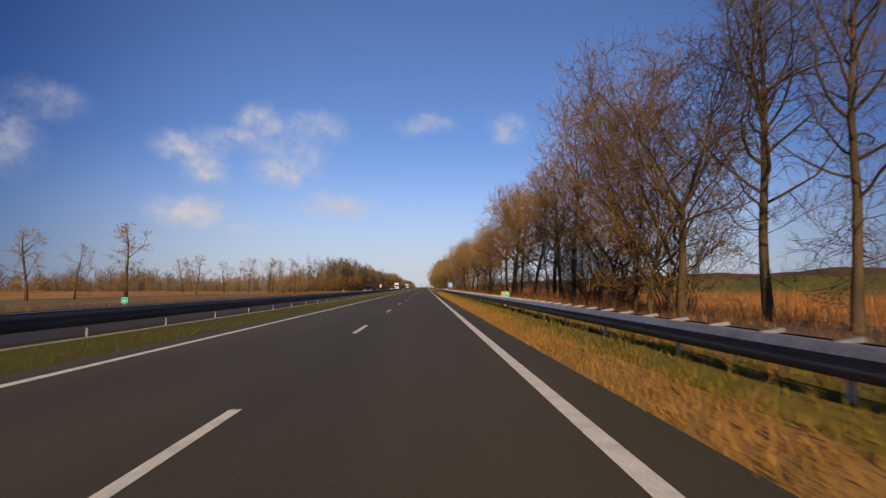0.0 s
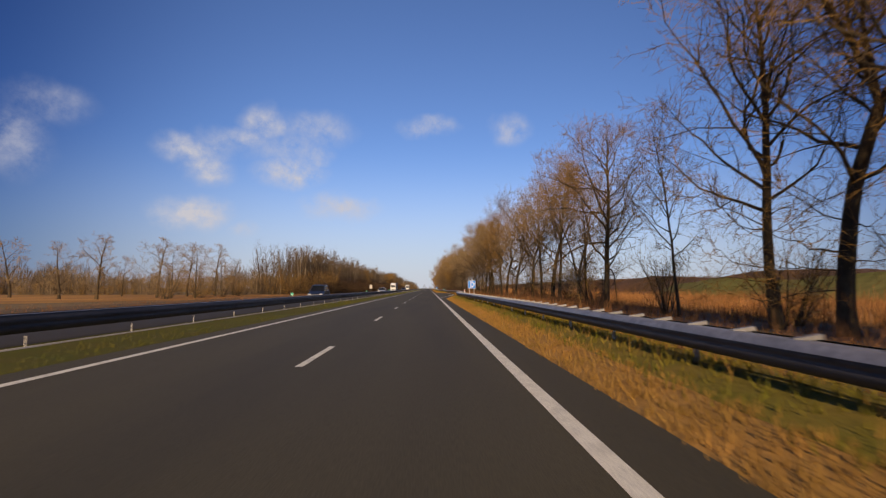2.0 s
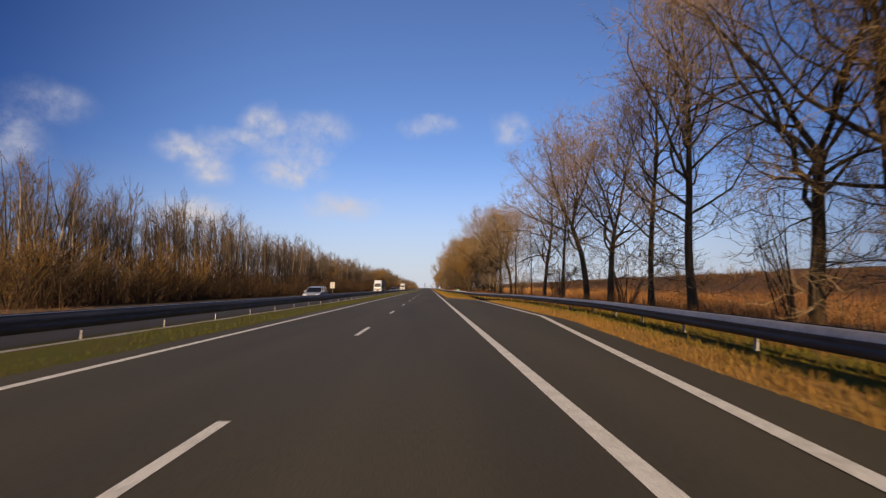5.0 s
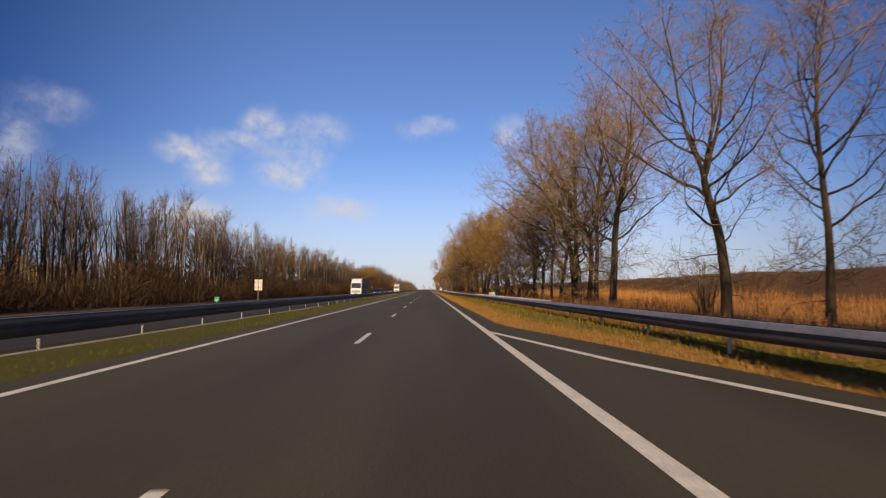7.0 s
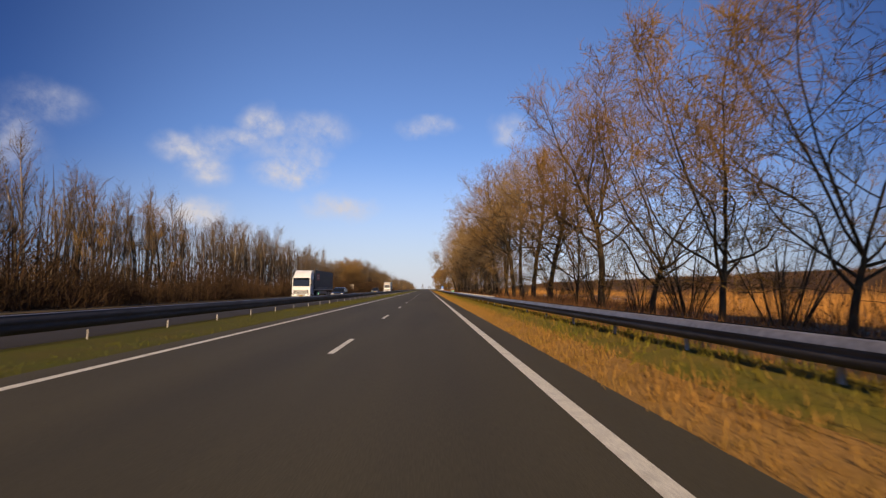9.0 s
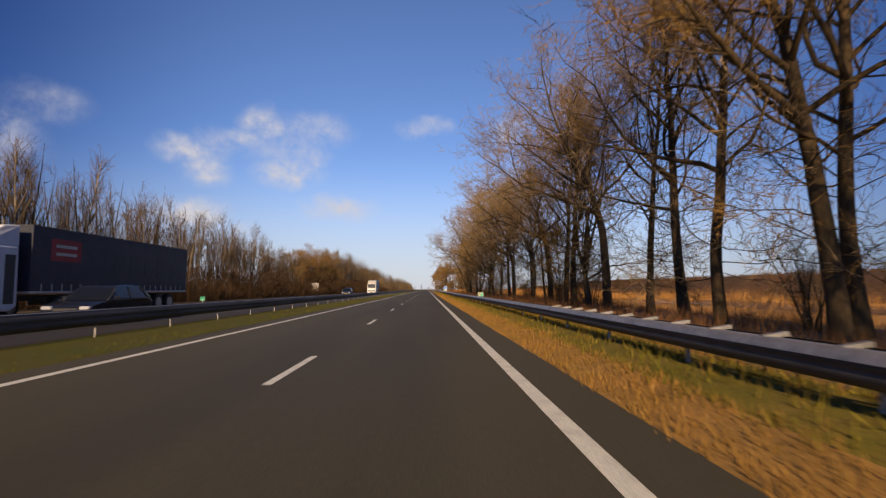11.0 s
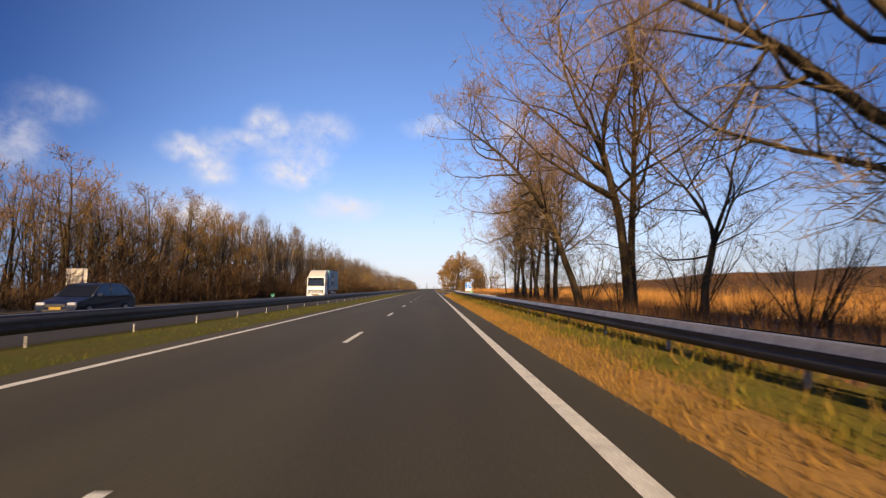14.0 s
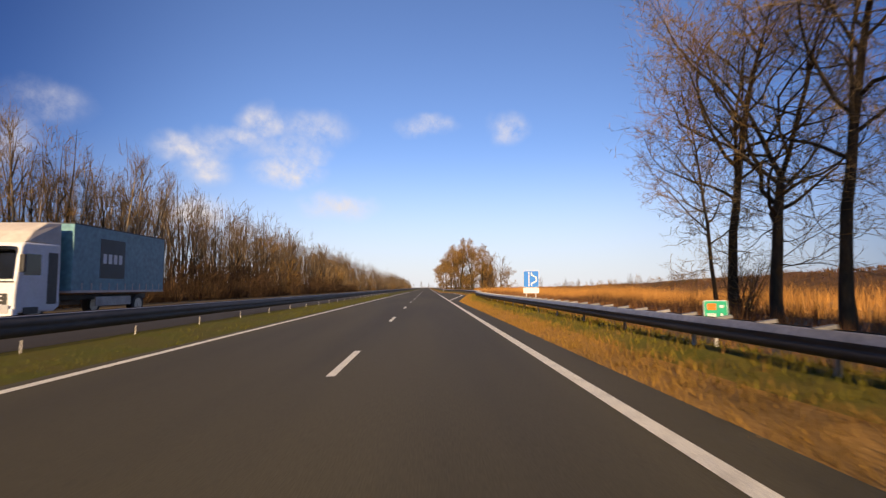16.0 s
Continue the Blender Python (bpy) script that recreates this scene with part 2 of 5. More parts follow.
WHITE = material("white_paint", (0.78, 0.81, 0.84), 0.4, second=(0.72, 0.74, 0.75), scale=1.5, fine=10, fine_amount=0.06)
SIGN_BACK = material("sign_back", (0.62, 0.58, 0.52), 0.5, second=(0.52, 0.48, 0.43), scale=2.0, fine=8, fine_amount=0.1)
BLUE = material("sign_blue", (0.01, 0.21, 0.74), 0.35, second=(0.014, 0.22, 0.72), fine_amount=0.05)
GREEN = material("sign_green", (0.01, 0.42, 0.24), 0.35, second=(0.012, 0.4, 0.23), fine_amount=0.06)
ORANGE = material("sign_orange", (0.8, 0.2, 0.02), 0.4, second=(0.75, 0.19, 0.03), fine_amount=0.05)
FIELD = material("field", (0.12, 0.1, 0.032), 0.95, second=(0.2, 0.125, 0.045), scale=0.035, fine=1.2, bump=0.5, bump_scale=3, fine_amount=0.3)


# ---- building blocks ----
def mesh(name, verts, faces, mat, smooth=False):
    me = bpy.data.meshes.new(name)
    me.from_pydata([tuple(v) for v in verts], [], faces)
    me.materials.append(mat)
    if smooth:
        me.polygons.foreach_set("use_smooth", [True] * len(me.polygons))
    me.update()
    return me


def thing(name, label, category, group="", kind="", at=(0, 0, 0), rz=0):
    ob = new(name)
    ob.empty_display_size = 0.3
    ob.matrix_world = pose(*at, 0, 0, rz)
    return tagged(ob, label, category, group, kind)


def part(name, me, parent, label="", at=None, kind=""):
    ob = new(name, me)
    ob.parent = parent
    if at is not None:
        ob.matrix_local = at if isinstance(at, Matrix) else Matrix.Translation(at)
    return tagged(ob, label, kind=kind)


def box(verts, faces, c, s, m=None):
    """Adds a box of centre c and size s."""
    n = len(verts)
    for dx, dy, dz in ((-1, -1, -1), (1, -1, -1), (1, 1, -1), (-1, 1, -1), (-1, -1, 1), (1, -1, 1), (1, 1, 1), (-1, 1, 1)):
        v = Vector((c[0] + dx * s[0] / 2, c[1] + dy * s[1] / 2, c[2] + dz * s[2] / 2))
        verts.append(m @ v if m else v)
    faces += [tuple(n + i for i in f) for f in ((0, 3, 2, 1), (4, 5, 6, 7), (0, 1, 5, 4), (1, 2, 6, 5), (2, 3, 7, 6), (3, 0, 4, 7))]


def box_mesh(name, c, s, mat, bevel=0.0):
    v, f = [], []
    box(v, f, c, s)
    if not bevel:
        return mesh(name, v, f, mat)
    bm = bmesh.new()
    vs = [bm.verts.new(p) for p in v]
    for q in f:
        bm.faces.new([vs[i] for i in q])
    bmesh.ops.bevel(bm, geom=bm.edges[:], offset=bevel, segments=2, profile=0.5, affect="EDGES")
    me = bpy.data.meshes.new(name)
    bm.to_mesh(me)
    bm.free()
    me.materials.append(mat)
    return me


def tube(verts, faces, pts, radii, sides, cap=False):
    """Adds a tapering tube through pts."""
    rows = []
    last = len(pts) - 1
    side = None
    for i, p in enumerate(pts):
        d = (pts[min(i + 1, last)] - pts[max(i - 1, 0)]).normalized()
        if side is None:
            side = d.orthogonal().normalized()
        side = (side - d * side.dot(d)).normalized()
        other = d.cross(side)
        n = len(verts)
        if i == last and radii[i] <= 0:
            verts.append(p)
            rows.append([n])
            continue
        for k in range(sides):
            a = 2 * math.pi * k / sides
            verts.append(p + (side * math.cos(a) + other * math.sin(a)) * radii[i])
        rows.append(list(range(n, n + sides)))
    for a, b in zip(rows, rows[1:]):
        for k in range(sides):
            if len(b) == 1:
                faces.append((a[k], a[(k + 1) % sides], b[0]))
            else:
                faces.append((a[k], a[(k + 1) % sides], b[(k + 1) % sides], b[k]))
    if cap:
        faces.append(tuple(reversed(rows[0])))
        if len(rows[-1]) > 2:
            faces.append(tuple(rows[-1]))


def strip(name, rows, mat, label="", category="", parent=None):
    """A sheet between left and right edges, given as rows of points."""
    verts, faces, w = [], [], len(rows[0])
    for r in rows:
        verts += r
    for i in range(len(rows) - 1):
        for k in range(w - 1):
            faces.append((i * w + k, i * w + k + 1, (i + 1) * w + k + 1, (i + 1) * w + k))
    ob = new(name, mesh(name, verts, faces, mat, True))
    if parent:
        ob.parent = parent
        return tagged(ob, label)
    return tagged(ob, label, category, kind="structure")


def along(points, y):
    """The value at y of a line through (y, value) points."""
    return float(np.interp(y, [p[0] for p in points], [p[1] for p in points]))


# ---- setting ----
LINE_R, LINE_C = 1.65, -1.84
LINE_L = [(375, -5.35), (400, -5.6), (430, -5.75), (520, -5.6), (600, -5.35)]
NEAR, FAR = -60.0, 1600.0
EDGE_R = [(-60, 2.45), (118, 2.45), (153, 5.75), (186, 5.75), (201, 2.45), (462, 2.45), (495, 5.75), (525, 5.75), (540, 2.45), (1600, 2.45)]
RAIL_R = [(-60, 4.0), (116, 4.0), (132, 4.4), (141, 5.6), (153, 7.0), (172, 7.0), (182, 5.8), (190, 5.1), (230, 4.7), (262, 4.1), (340, 4.0), (400, 4.3),
          (455, 4.3), (475, 5.2), (490, 7.0), (520, 7.0), (535, 4.6), (1600, 4.4)]
RAIL_L = -8.75


def ys(step, a=NEAR, b=FAR, far_step=20.0, near_end=520.0):
    out, y = [], a
    while y < b:
        out.append(y)
        y += step if y < near_end else far_step
    return out + [b]


tagged(new("ground", mesh("ground", [(-3200, -1200, -0.08), (3200, -1200, -0.08), (3200, 4200, -0.08), (-3200, 4200, -0.08)], [(0, 1, 2, 3)], FIELD)),
       "winter field of dull green and straw-coloured grass", "ground", kind="structure")
strip("road", [[(-6.15, y, -0.03), (-6.05, y, 0), (LINE_C, y, 0.0), (along(EDGE_R, y), y, 0), (along(EDGE_R, y) + 0.06, y, -0.03)] for y in ys(2.0)], ASPHALT,
      "dark worn asphalt carriageway with a lay-by", "road")
strip("opposite_road", [[(-19.0, y, -0.03), (-18.9, y, 0), (-13.4, y, 0.0), (-9.25, y, 0), (-9.15, y, -0.03)] for y in ys(20.0)], ASPHALT_FAR,
      "grey asphalt carriageway of the oncoming traffic", "road")


def bumpy(x, y, amp, f=0.9):
    return amp * noise.noise(Vector((x * f, y * f, 3.3)))


def verge(name, left, right, n, amp, label, mat=SOIL, lift=0.0, y1=FAR):
    rows = []
    for y in ys(1.5, b=y1):
        a, b = left(y), right(y)
        row = []
        for k in range(n + 1):
            u = k / n
            x = a + (b - a) * u
            row.append((x, y, -0.035 + (lift + 0.05) * math.sin(math.pi * min(u * 1.3, 1)) + bumpy(x, y, amp) * math.sin(math.pi * u) - 0.03 * u * (u > 0.9)))
        rows.append(row)
    strip(name, rows, mat, label, "verge")


def bank(u):
    """Height of the right verge across its width."""
    return along([(0, -0.035), (0.12, 0.02), (0.3, 0.17), (0.45, 0.24), (0.7, 0.2), (1.0, -0.1)], u)


def verge_x(y, u):
    a = along(EDGE_R, y) + 0.02
    return a + (along(RAIL_R, y) + 1.9 - a) * u


def right_bank(name, u0, u1, n, mat, label):
    rows = []
    for y in ys(1.0):
        us = [u0 + (u1 - u0) * k / n for k in range(n + 1)]
        rows.append([(verge_x(y, u), y, bank(u) + bumpy(verge_x(y, u), y, 0.05) * min(1, 8 * u)) for u in us])
    strip(name, rows, mat, label, "verge")


right_bank("verge_dry", 0.0, 0.24, 4, SOIL_GOLD, "strip of dry straw-coloured grass along the asphalt")
right_bank("verge_green", 0.24, 1.0, 8, SOIL_GREEN, "low green bank of rough grass under the guard rail")
verge("verge_rough", lambda y: along(RAIL_R, y) + 1.85, lambda y: 16.0, 6, 0.08, "dark rough ground with dead stalks below the trees")
verge("median", lambda y: -9.2, lambda y: -6.1, 6, 0.03, "narrow grassed strip between the carriageways", SOIL_MEDIAN)
strip("kerb_strip", [[(-8.41, y, -0.02), (-8.4, y, 0.035), (-8.3, y, 0.035), (-8.29, y, -0.02)] for y in ys(10, -60, 222)], CONCRETE, "thin pale concrete edging along the median rail", "kerb")
verge("verge_left", lambda y: -26.0, lambda y: -18.95, 6, 0.06, "rough far-side verge below the woodland edge")


def paint(name, points, width, label, parent, z=0.005):
    """A painted line through points (x, y)."""
    rows = []
    for i, (x, y) in enumerate(points):
        x0, y0 = points[max(i - 1, 0)]
        x1, y1 = points[min(i + 1, len(points) - 1)]
        d = Vector((x1 - x0, y1 - y0)).normalized()
        n = Vector((d.y, -d.x)) * width / 2
        rows.append([(x - n.x, y - n.y, z), (x + n.x, y + n.y, z)])
    strip(name, rows, PAINT, label, parent=parent)


marks = tagged(new("road_markings"), "white painted lane lines on the asphalt", "road markings", kind="structure")
marks.empty_display_size = 0.3
paint("edge_line", [(LINE_R, y) for y in ys(10)], 0.2, "solid white edge line", marks)
paint("edge_line", [(along(LINE_L, y), y) for y in ys(10)], 0.18, "solid white edge line", marks)
paint("edge_line", [(-18.5, y) for y in ys(20)], 0.15, "solid white edge line", marks)
for shift in (0, 342):
    paint("bay_line", [(LINE_R, 122 + shift), (5.0, 153.5 + shift)], 0.2, "white line of the lay-by", marks, 0.01)
    paint("bay_line", [(5.0, 153.5 + shift), (5.25, 156 + shift), (5.25, 184 + shift), (5.0, 186 + shift)], 0.2, "white line of the lay-by", marks, 0.01)
    paint("bay_line", [(5.0, 186 + shift), (3.2, 191.5 + shift), (LINE_R, 198 + shift)], 0.2, "white line of the lay-by", marks, 0.01)
dash = mesh("dash", [(-0.065, -1.5, 0), (0.065, -1.5, 0), (0.065, 1.5, 0), (-0.065, 1.5, 0)], [(0, 1, 2, 3)], PAINT)
for k in range(-2, 90):
    part("lane_dash", dash, marks, at=(LINE_C, 4.1 + 12 * k, 0.005))
for k in range(-2, 90):
    part("lane_dash", dash, marks, at=(-13.5, 9.0 + 12 * k, 0.005))


# ---- guard rails ----
def beam_profile(face, tall=1.0):
    """The cross-section of a corrugated rail; face is +1 where it bulges towards +x."""
    pts = [(0.0, 0.31), (0.02, 0.302), (0.075, 0.225), (0.085, 0.2), (0.08, 0.175), (0.07, 0.158), (0.07, 0.14), (0.08, 0.12), (0.085, 0.09), (0.075, 0.05), (0.03, 0.008), (0.0, 0.0)]
    return [(face * x, z * tall) for x, z in pts]


def beam(name, line, face, z0, a, b, step, parent, label, tall=1.0):
    rows = []
    prof = beam_profile(face, tall)
    loop = prof + [(x - face * 0.006, z) for x, z in reversed(prof)] + prof[:1]
    for y in ys(step, a, b):
        x = line(y)
        rows.append([(x + px, y, z0 + pz) for px, pz in loop])
    strip(name, rows, ZINC_SHADE, label, parent=parent)


def guard_rail(line, face, top, label, tall, step, rungs, posts_to=520, post_off=-0.17, post_top=None):
    rail = tagged(new("guard_rail"), label, "guard rail")
    rail.empty_display_size = 0.3
    z0 = top - 0.31 * tall
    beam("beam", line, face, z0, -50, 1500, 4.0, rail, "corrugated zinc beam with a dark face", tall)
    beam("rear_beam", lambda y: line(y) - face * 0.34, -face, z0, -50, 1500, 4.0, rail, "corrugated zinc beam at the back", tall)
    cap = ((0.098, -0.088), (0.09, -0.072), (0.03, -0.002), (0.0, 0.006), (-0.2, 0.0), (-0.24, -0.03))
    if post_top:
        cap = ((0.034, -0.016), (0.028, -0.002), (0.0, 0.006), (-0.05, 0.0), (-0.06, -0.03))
    # pale strip puts the light on the rail's top into its colour
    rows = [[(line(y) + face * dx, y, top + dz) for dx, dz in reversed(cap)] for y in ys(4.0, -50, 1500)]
    strip("top_edge", rows, ZINC_LIT, "bright worn upper edge", parent=rail)
    v, f = [], []
    ph = post_top or top
    px, pw = (0.018, 0.018) if post_top else (0.05, 0.055)
    box(v, f, (0, 0, ph / 2 - 0.1), (px, pw, ph + 0.2))
    box(v, f, (px * 0.4, pw * 0.45, ph / 2 - 0.1), (px * 0.8, pw * 0.12, ph + 0.2))
    post = mesh("post", v, f, POST)
    v, f = [], []
    slope = Matrix.Translation((0, 0, top)) @ Matrix.Rotation(radians(-9), 4, "Y")
    box(v, f, (0.05, 0, 0.022), (0.3, 0.08, 0.012), slope)
    box(v, f, (0.05, 0.036, 0.0), (0.28, 0.01, 0.045), slope)
    box(v, f, (0.05, -0.036, 0.0), (0.28, 0.01, 0.045), slope)
    box(v, f, (0.195, 0, 0.0), (0.012, 0.08, 0.06), slope)
    spacer = mesh("spacer", v, f, ZINC_LIT)
    y = -18.5
    while y < posts_to:
        part("post", post, rail, at=(line(y) + face * post_off, y, 0))
        y += step
    for a, b in rungs:
        y = a
        while y < b:
            part("spacer", spacer, rail, at=(line(y) - face * 0.17, y, 0.0))
            y += 1.11
    return rail


guard_rail(lambda y: along(RAIL_R, y), -1, 0.76, "grey zinc guard rail on short posts beside the verge", 1.0, 3.33, [(-4, 136), (205, 234), (266, 300), (398, 500)])
guard_rail(lambda y: RAIL_L, 1, 0.72, "dark zinc guard rail on short posts in the grassed median", 1.4, 4.0, [], 520, 0.3, 0.26)


# ---- trees ----
def bent(rng, p, d, length, n, wobble, lift):
    """Points of a wavering branch."""
    pts = [p]
    d = d.normalized()
    for _ in range(n):
        d = (d + Vector((rng.gauss(0, wobble), rng.gauss(0, wobble), rng.gauss(0, wobble) + lift))).normalized()
        pts.append(pts[-1] + d * (length / n))
    return pts


def splay(rng, d, angle):
    """A direction leaning by about angle degrees from d."""
    side = d.orthogonal().normalized()
    side.rotate(Matrix.Rotation(rng.uniform(0, 2 * math.pi), 3, d))
    a = radians(angle)
    return (d * math.cos(a) + side * math.sin(a)).normalized()


def at_fraction(pts, u):
    s = u * (len(pts) - 1)
    i = min(int(s), len(pts) - 2)
    return pts[i].lerp(pts[i + 1], s - i), (pts[i + 1] - pts[i]).normalized()


def wander(rng, p, d, length, n, wobble, pull):
    """Points of a crooked limb that is drawn a little along pull at each bend."""
    pts = [p]
    d = d.normalized()
    for _ in range(n):
        d = (d + Vector((rng.gauss(0, wobble), rng.gauss(0, wobble), rng.gauss(0, wobble))) + pull).normalized()
        pts.append(pts[-1] + d * (length / n) * rng.uniform(0.85, 1.15))
    return pts


def ribbon(rng, verts, faces, pts, half):
    """A fine twig through three or four points."""
    o = splay(rng, (pts[-1] - pts[0]).normalized(), 90) * half
    n = len(verts)
    for i, p in enumerate(pts[:-1]):
        k = 1 - 0.28 * i
        verts += [p - o * k, p + o * k]
        if i:
            j = n + 2 * i
            faces.append((j - 2, j - 1, j + 1, j))
    verts.append(pts[-1])
    m = len(verts) - 1
    faces.append((m - 2, m - 1, m))


def big_tree(seed, height=15.0, girth=0.24, bole=0.25, wide=0.36, leaders=1, fork=0.45, lean=(0, 0), bow=0.0, bias=0.06, limbs=14, low=6,
             dense=1.0, thick=1.0, reach=0.0, gnarl=0.21, spread=(84, 40)):
    """Meshes of the trunk with its limbs, and of the crown of twigs, of a bare broadleaf tree. It stands with its road side towards -x.
    bole: where the lowest limbs leave; leaders and fork: how many stems it parts into and where; reach: one long limb over the road."""
    rng = random.Random(seed)
    H = height
    tv, tf, cv, cf = [], [], [], []
    top = fork if leaders > 1 else 0.93
    n = 12
    trunk = wander(rng, Vector((0, 0, -0.2)), Vector((lean[0], lean[1], 1)), H * top, n, 0.045, Vector((-bow * 0.1, 0, 0.015)))
    end = 0.62 if leaders > 1 else 0.08
    radii = [girth * (1.0 - (1 - end) * (i / n) ** 1.35) for i in range(n + 1)]
    radii[0], radii[1] = girth * 1.45, girth * 1.08
    tube(tv, tf, trunk, radii, 9)
    base = bole * 0.72 * H
    mid = trunk[n // 2] if leaders == 1 else trunk[-1]
    centre = Vector((mid.x - bias * H, mid.y, (base + H) / 2))
    half = Vector((wide * H, wide * H, (H - base) / 2))

    def room(p, q):
        """How far from p along q the outline of the crown lies."""
        e = [((p - centre)[i] / half[i], q[i] / half[i]) for i in range(3)]
        b, a, c = sum(x * y for x, y in e), sum(y * y for _, y in e), sum(x * x for x, _ in e) - 1
        k = b * b - a * c
        return max((-b + math.sqrt(k)) / a, 0.7) if k > 0 else 0.9

    stems = [(trunk, radii, min(bole / top, 0.75), 0.96)]
    turn = rng.uniform(0, 6.28)
    for k in range(leaders if leaders > 1 else 0):
        az = turn + 6.283 * k / leaders + rng.uniform(-0.4, 0.4)
        ang = radians(rng.uniform(14, 34))
        d = Vector((math.cos(az) * math.sin(ang), math.sin(az) * math.sin(ang), math.cos(ang)))
        ln = min(room(trunk[-1], d), H * (1 - fork)) * rng.uniform(0.9, 1.02)
        pts = wander(rng, trunk[-1] - d * 0.1, d, ln, 9, 0.1, Vector((0, 0, 0.045)))
        rr = [radii[-1] * rng.uniform(0.62, 0.85) * (1 - 0.88 * i / 9) for i in range(10)]
        tube(tv, tf, pts, rr, 7)
        stems.append((pts, rr, 0.1, 0.97))

    def twigs(bp, bl):
        """Branchlets, twigs and shoots along a bough."""
        for j in range(int(bl * 2.3 * dense) + 2):
            q, qd = at_fraction(bp, min(0.1 + 0.9 * (j + rng.random()) / (int(bl * 2.3 * dense) + 2), 1.0))
            l3 = rng.uniform(0.55, 1.25) * (0.55 + 0.2 * bl)
            sp = wander(rng, q, splay(rng, qd, rng.uniform(28, 62)), l3, 2, 0.28, Vector((0, 0, 0.06)))
            ribbon(rng, cv, cf, sp, 0.0115 * thick)
            for _ in range(2):
                z, zd = at_fraction(sp, rng.uniform(0.15, 1.0))
                tip = z + (splay(rng, zd, rng.uniform(22, 58)) + Vector((0, 0, 0.15))) * rng.uniform(0.35, 0.8)
                for p0, p1, w in ((z, tip, 0.0095), (z.lerp(tip, 0.3), None, 0.008), (z.lerp(tip, 0.6), None, 0.008)):
                    if p1 is None:
                        p1 = p0 + splay(rng, (tip - z).normalized(), rng.uniform(20, 50)) * rng.uniform(0.2, 0.5)
                    o = splay(rng, (p1 - p0).normalized(), 90) * w * thick
                    m = len(cv)
                    cv.extend([p0 - o, p0 + o, p1])
                    cf.append((m, m + 1, m + 2))

    def limb(p, d, ln, r, wob, pull, start=0.16):
        m = 9
        lp = wander(rng, p, d, ln, m, wob, pull)
        lr = [max(r * (1 - 0.9 * (i / m) ** 0.85), 0.012) for i in range(m + 1)]
        tube(tv, tf, lp, lr, 6)
        k = int(ln * 1.5 * dense) + 2
        for j in range(k):
            w = min(start + (1 - start) * (j + rng.random()) / k, 1.0)
            q, qd = at_fraction(lp, w)
            bd = splay(rng, qd, rng.uniform(30, 62))
            bl = max(min((0.4 + ln * 0.34 * (1.1 - 0.6 * w)) * rng.uniform(0.7, 1.2), room(q, bd) * 1.05), 0.6)
            br = min(max(lr[int(w * m)] * 0.5, 0.012), 0.06)
            bp = wander(rng, q, bd, bl, 3, 0.28, Vector((0, 0, 0.05)))
            if br > 0.02:
                tube(tv, tf, bp, [br, br * 0.75, br * 0.5, 0.006], 3)
            else:
                tube(cv, cf, bp, [br, br * 0.8, br * 0.55, 0.0], 3)
            twigs(bp, bl)
        twigs(lp[-3:], ln * 0.3)

    total = sum(len(pt) * (1.0 if i or leaders == 1 else 0.5) for i, (pt, _, _, _) in enumerate(stems))
    for i, (pts, rr, u0, u1) in enumerate(stems):
        share = max(2, round(limbs * len(pts) * (1.0 if i or leaders == 1 else 0.5) / total))
        for k in range(share):
            u = u0 + (u1 - u0) * (k + rng.random()) / share
            p, sd = at_fraction(pts, u)
            v = min(max((p.z - bole * H) / (H * (1 - bole)), 0), 1)
            ang = radians(spread[0] + (spread[1] - spread[0]) * v + rng.uniform(-13, 13))
            az = turn + k * 2.4 + i * 1.1 + rng.uniform(-0.4, 0.4)
            d = (Vector((math.cos(az), math.sin(az), 0)) * math.sin(ang) + sd * math.cos(ang)).normalized()
            ln = min(room(p, (d + Vector((0, 0, 0.2))).normalized()) * rng.uniform(0.78, 1.06), H * 0.55)
            r = min(rr[int(u * (len(pts) - 1))] * 0.6, 0.014 + 0.0105 * ln)
            limb(p, d, ln, r, gnarl, Vector((0, 0, 0.085)))
        if u1 > 0.9 and (i or leaders == 1):
            twigs(pts[-3:], 2.2)
    if reach:  # three long limbs that hang over the road
        for at, d, share, r in ((0.36, (-0.9, rng.uniform(-0.35, 0), 0.45), 1.0, 0.5), (0.44, (-0.75, rng.uniform(0, 0.5), 0.65), 0.9, 0.42), (0.5, (-0.55, rng.uniform(-0.5, 0.2), 0.85), 0.8, 0.38)):
            p, sd = at_fraction(trunk, min(at / top, 1.0))
            limb(p, Vector(d), reach * H * share, girth * r, 0.11, Vector((-0.015, 0, 0.03)), 0.28)
    for _ in range(low):
        p, sd = at_fraction(trunk, min(rng.uniform(0.1, bole * 1.05) / top, 0.95))
        limb(p, splay(rng, sd, rng.uniform(65, 100)), H * rng.uniform(0.12, 0.25), girth * rng.uniform(0.08, 0.14), 0.2, Vector((0, 0, 0.02)))
    return mesh("trunk", tv, tf, BARK, True), (cv, cf)


def tree_thing(name, trunk, crown, label, category="tree", group=""):
    ob = thing(name, label, category, group)
    part("trunk", trunk, ob, "grey-brown fissured trunk with bare limbs")
    part("crown", crown, ob, "fine bare winter branches and twigs")
    return ob


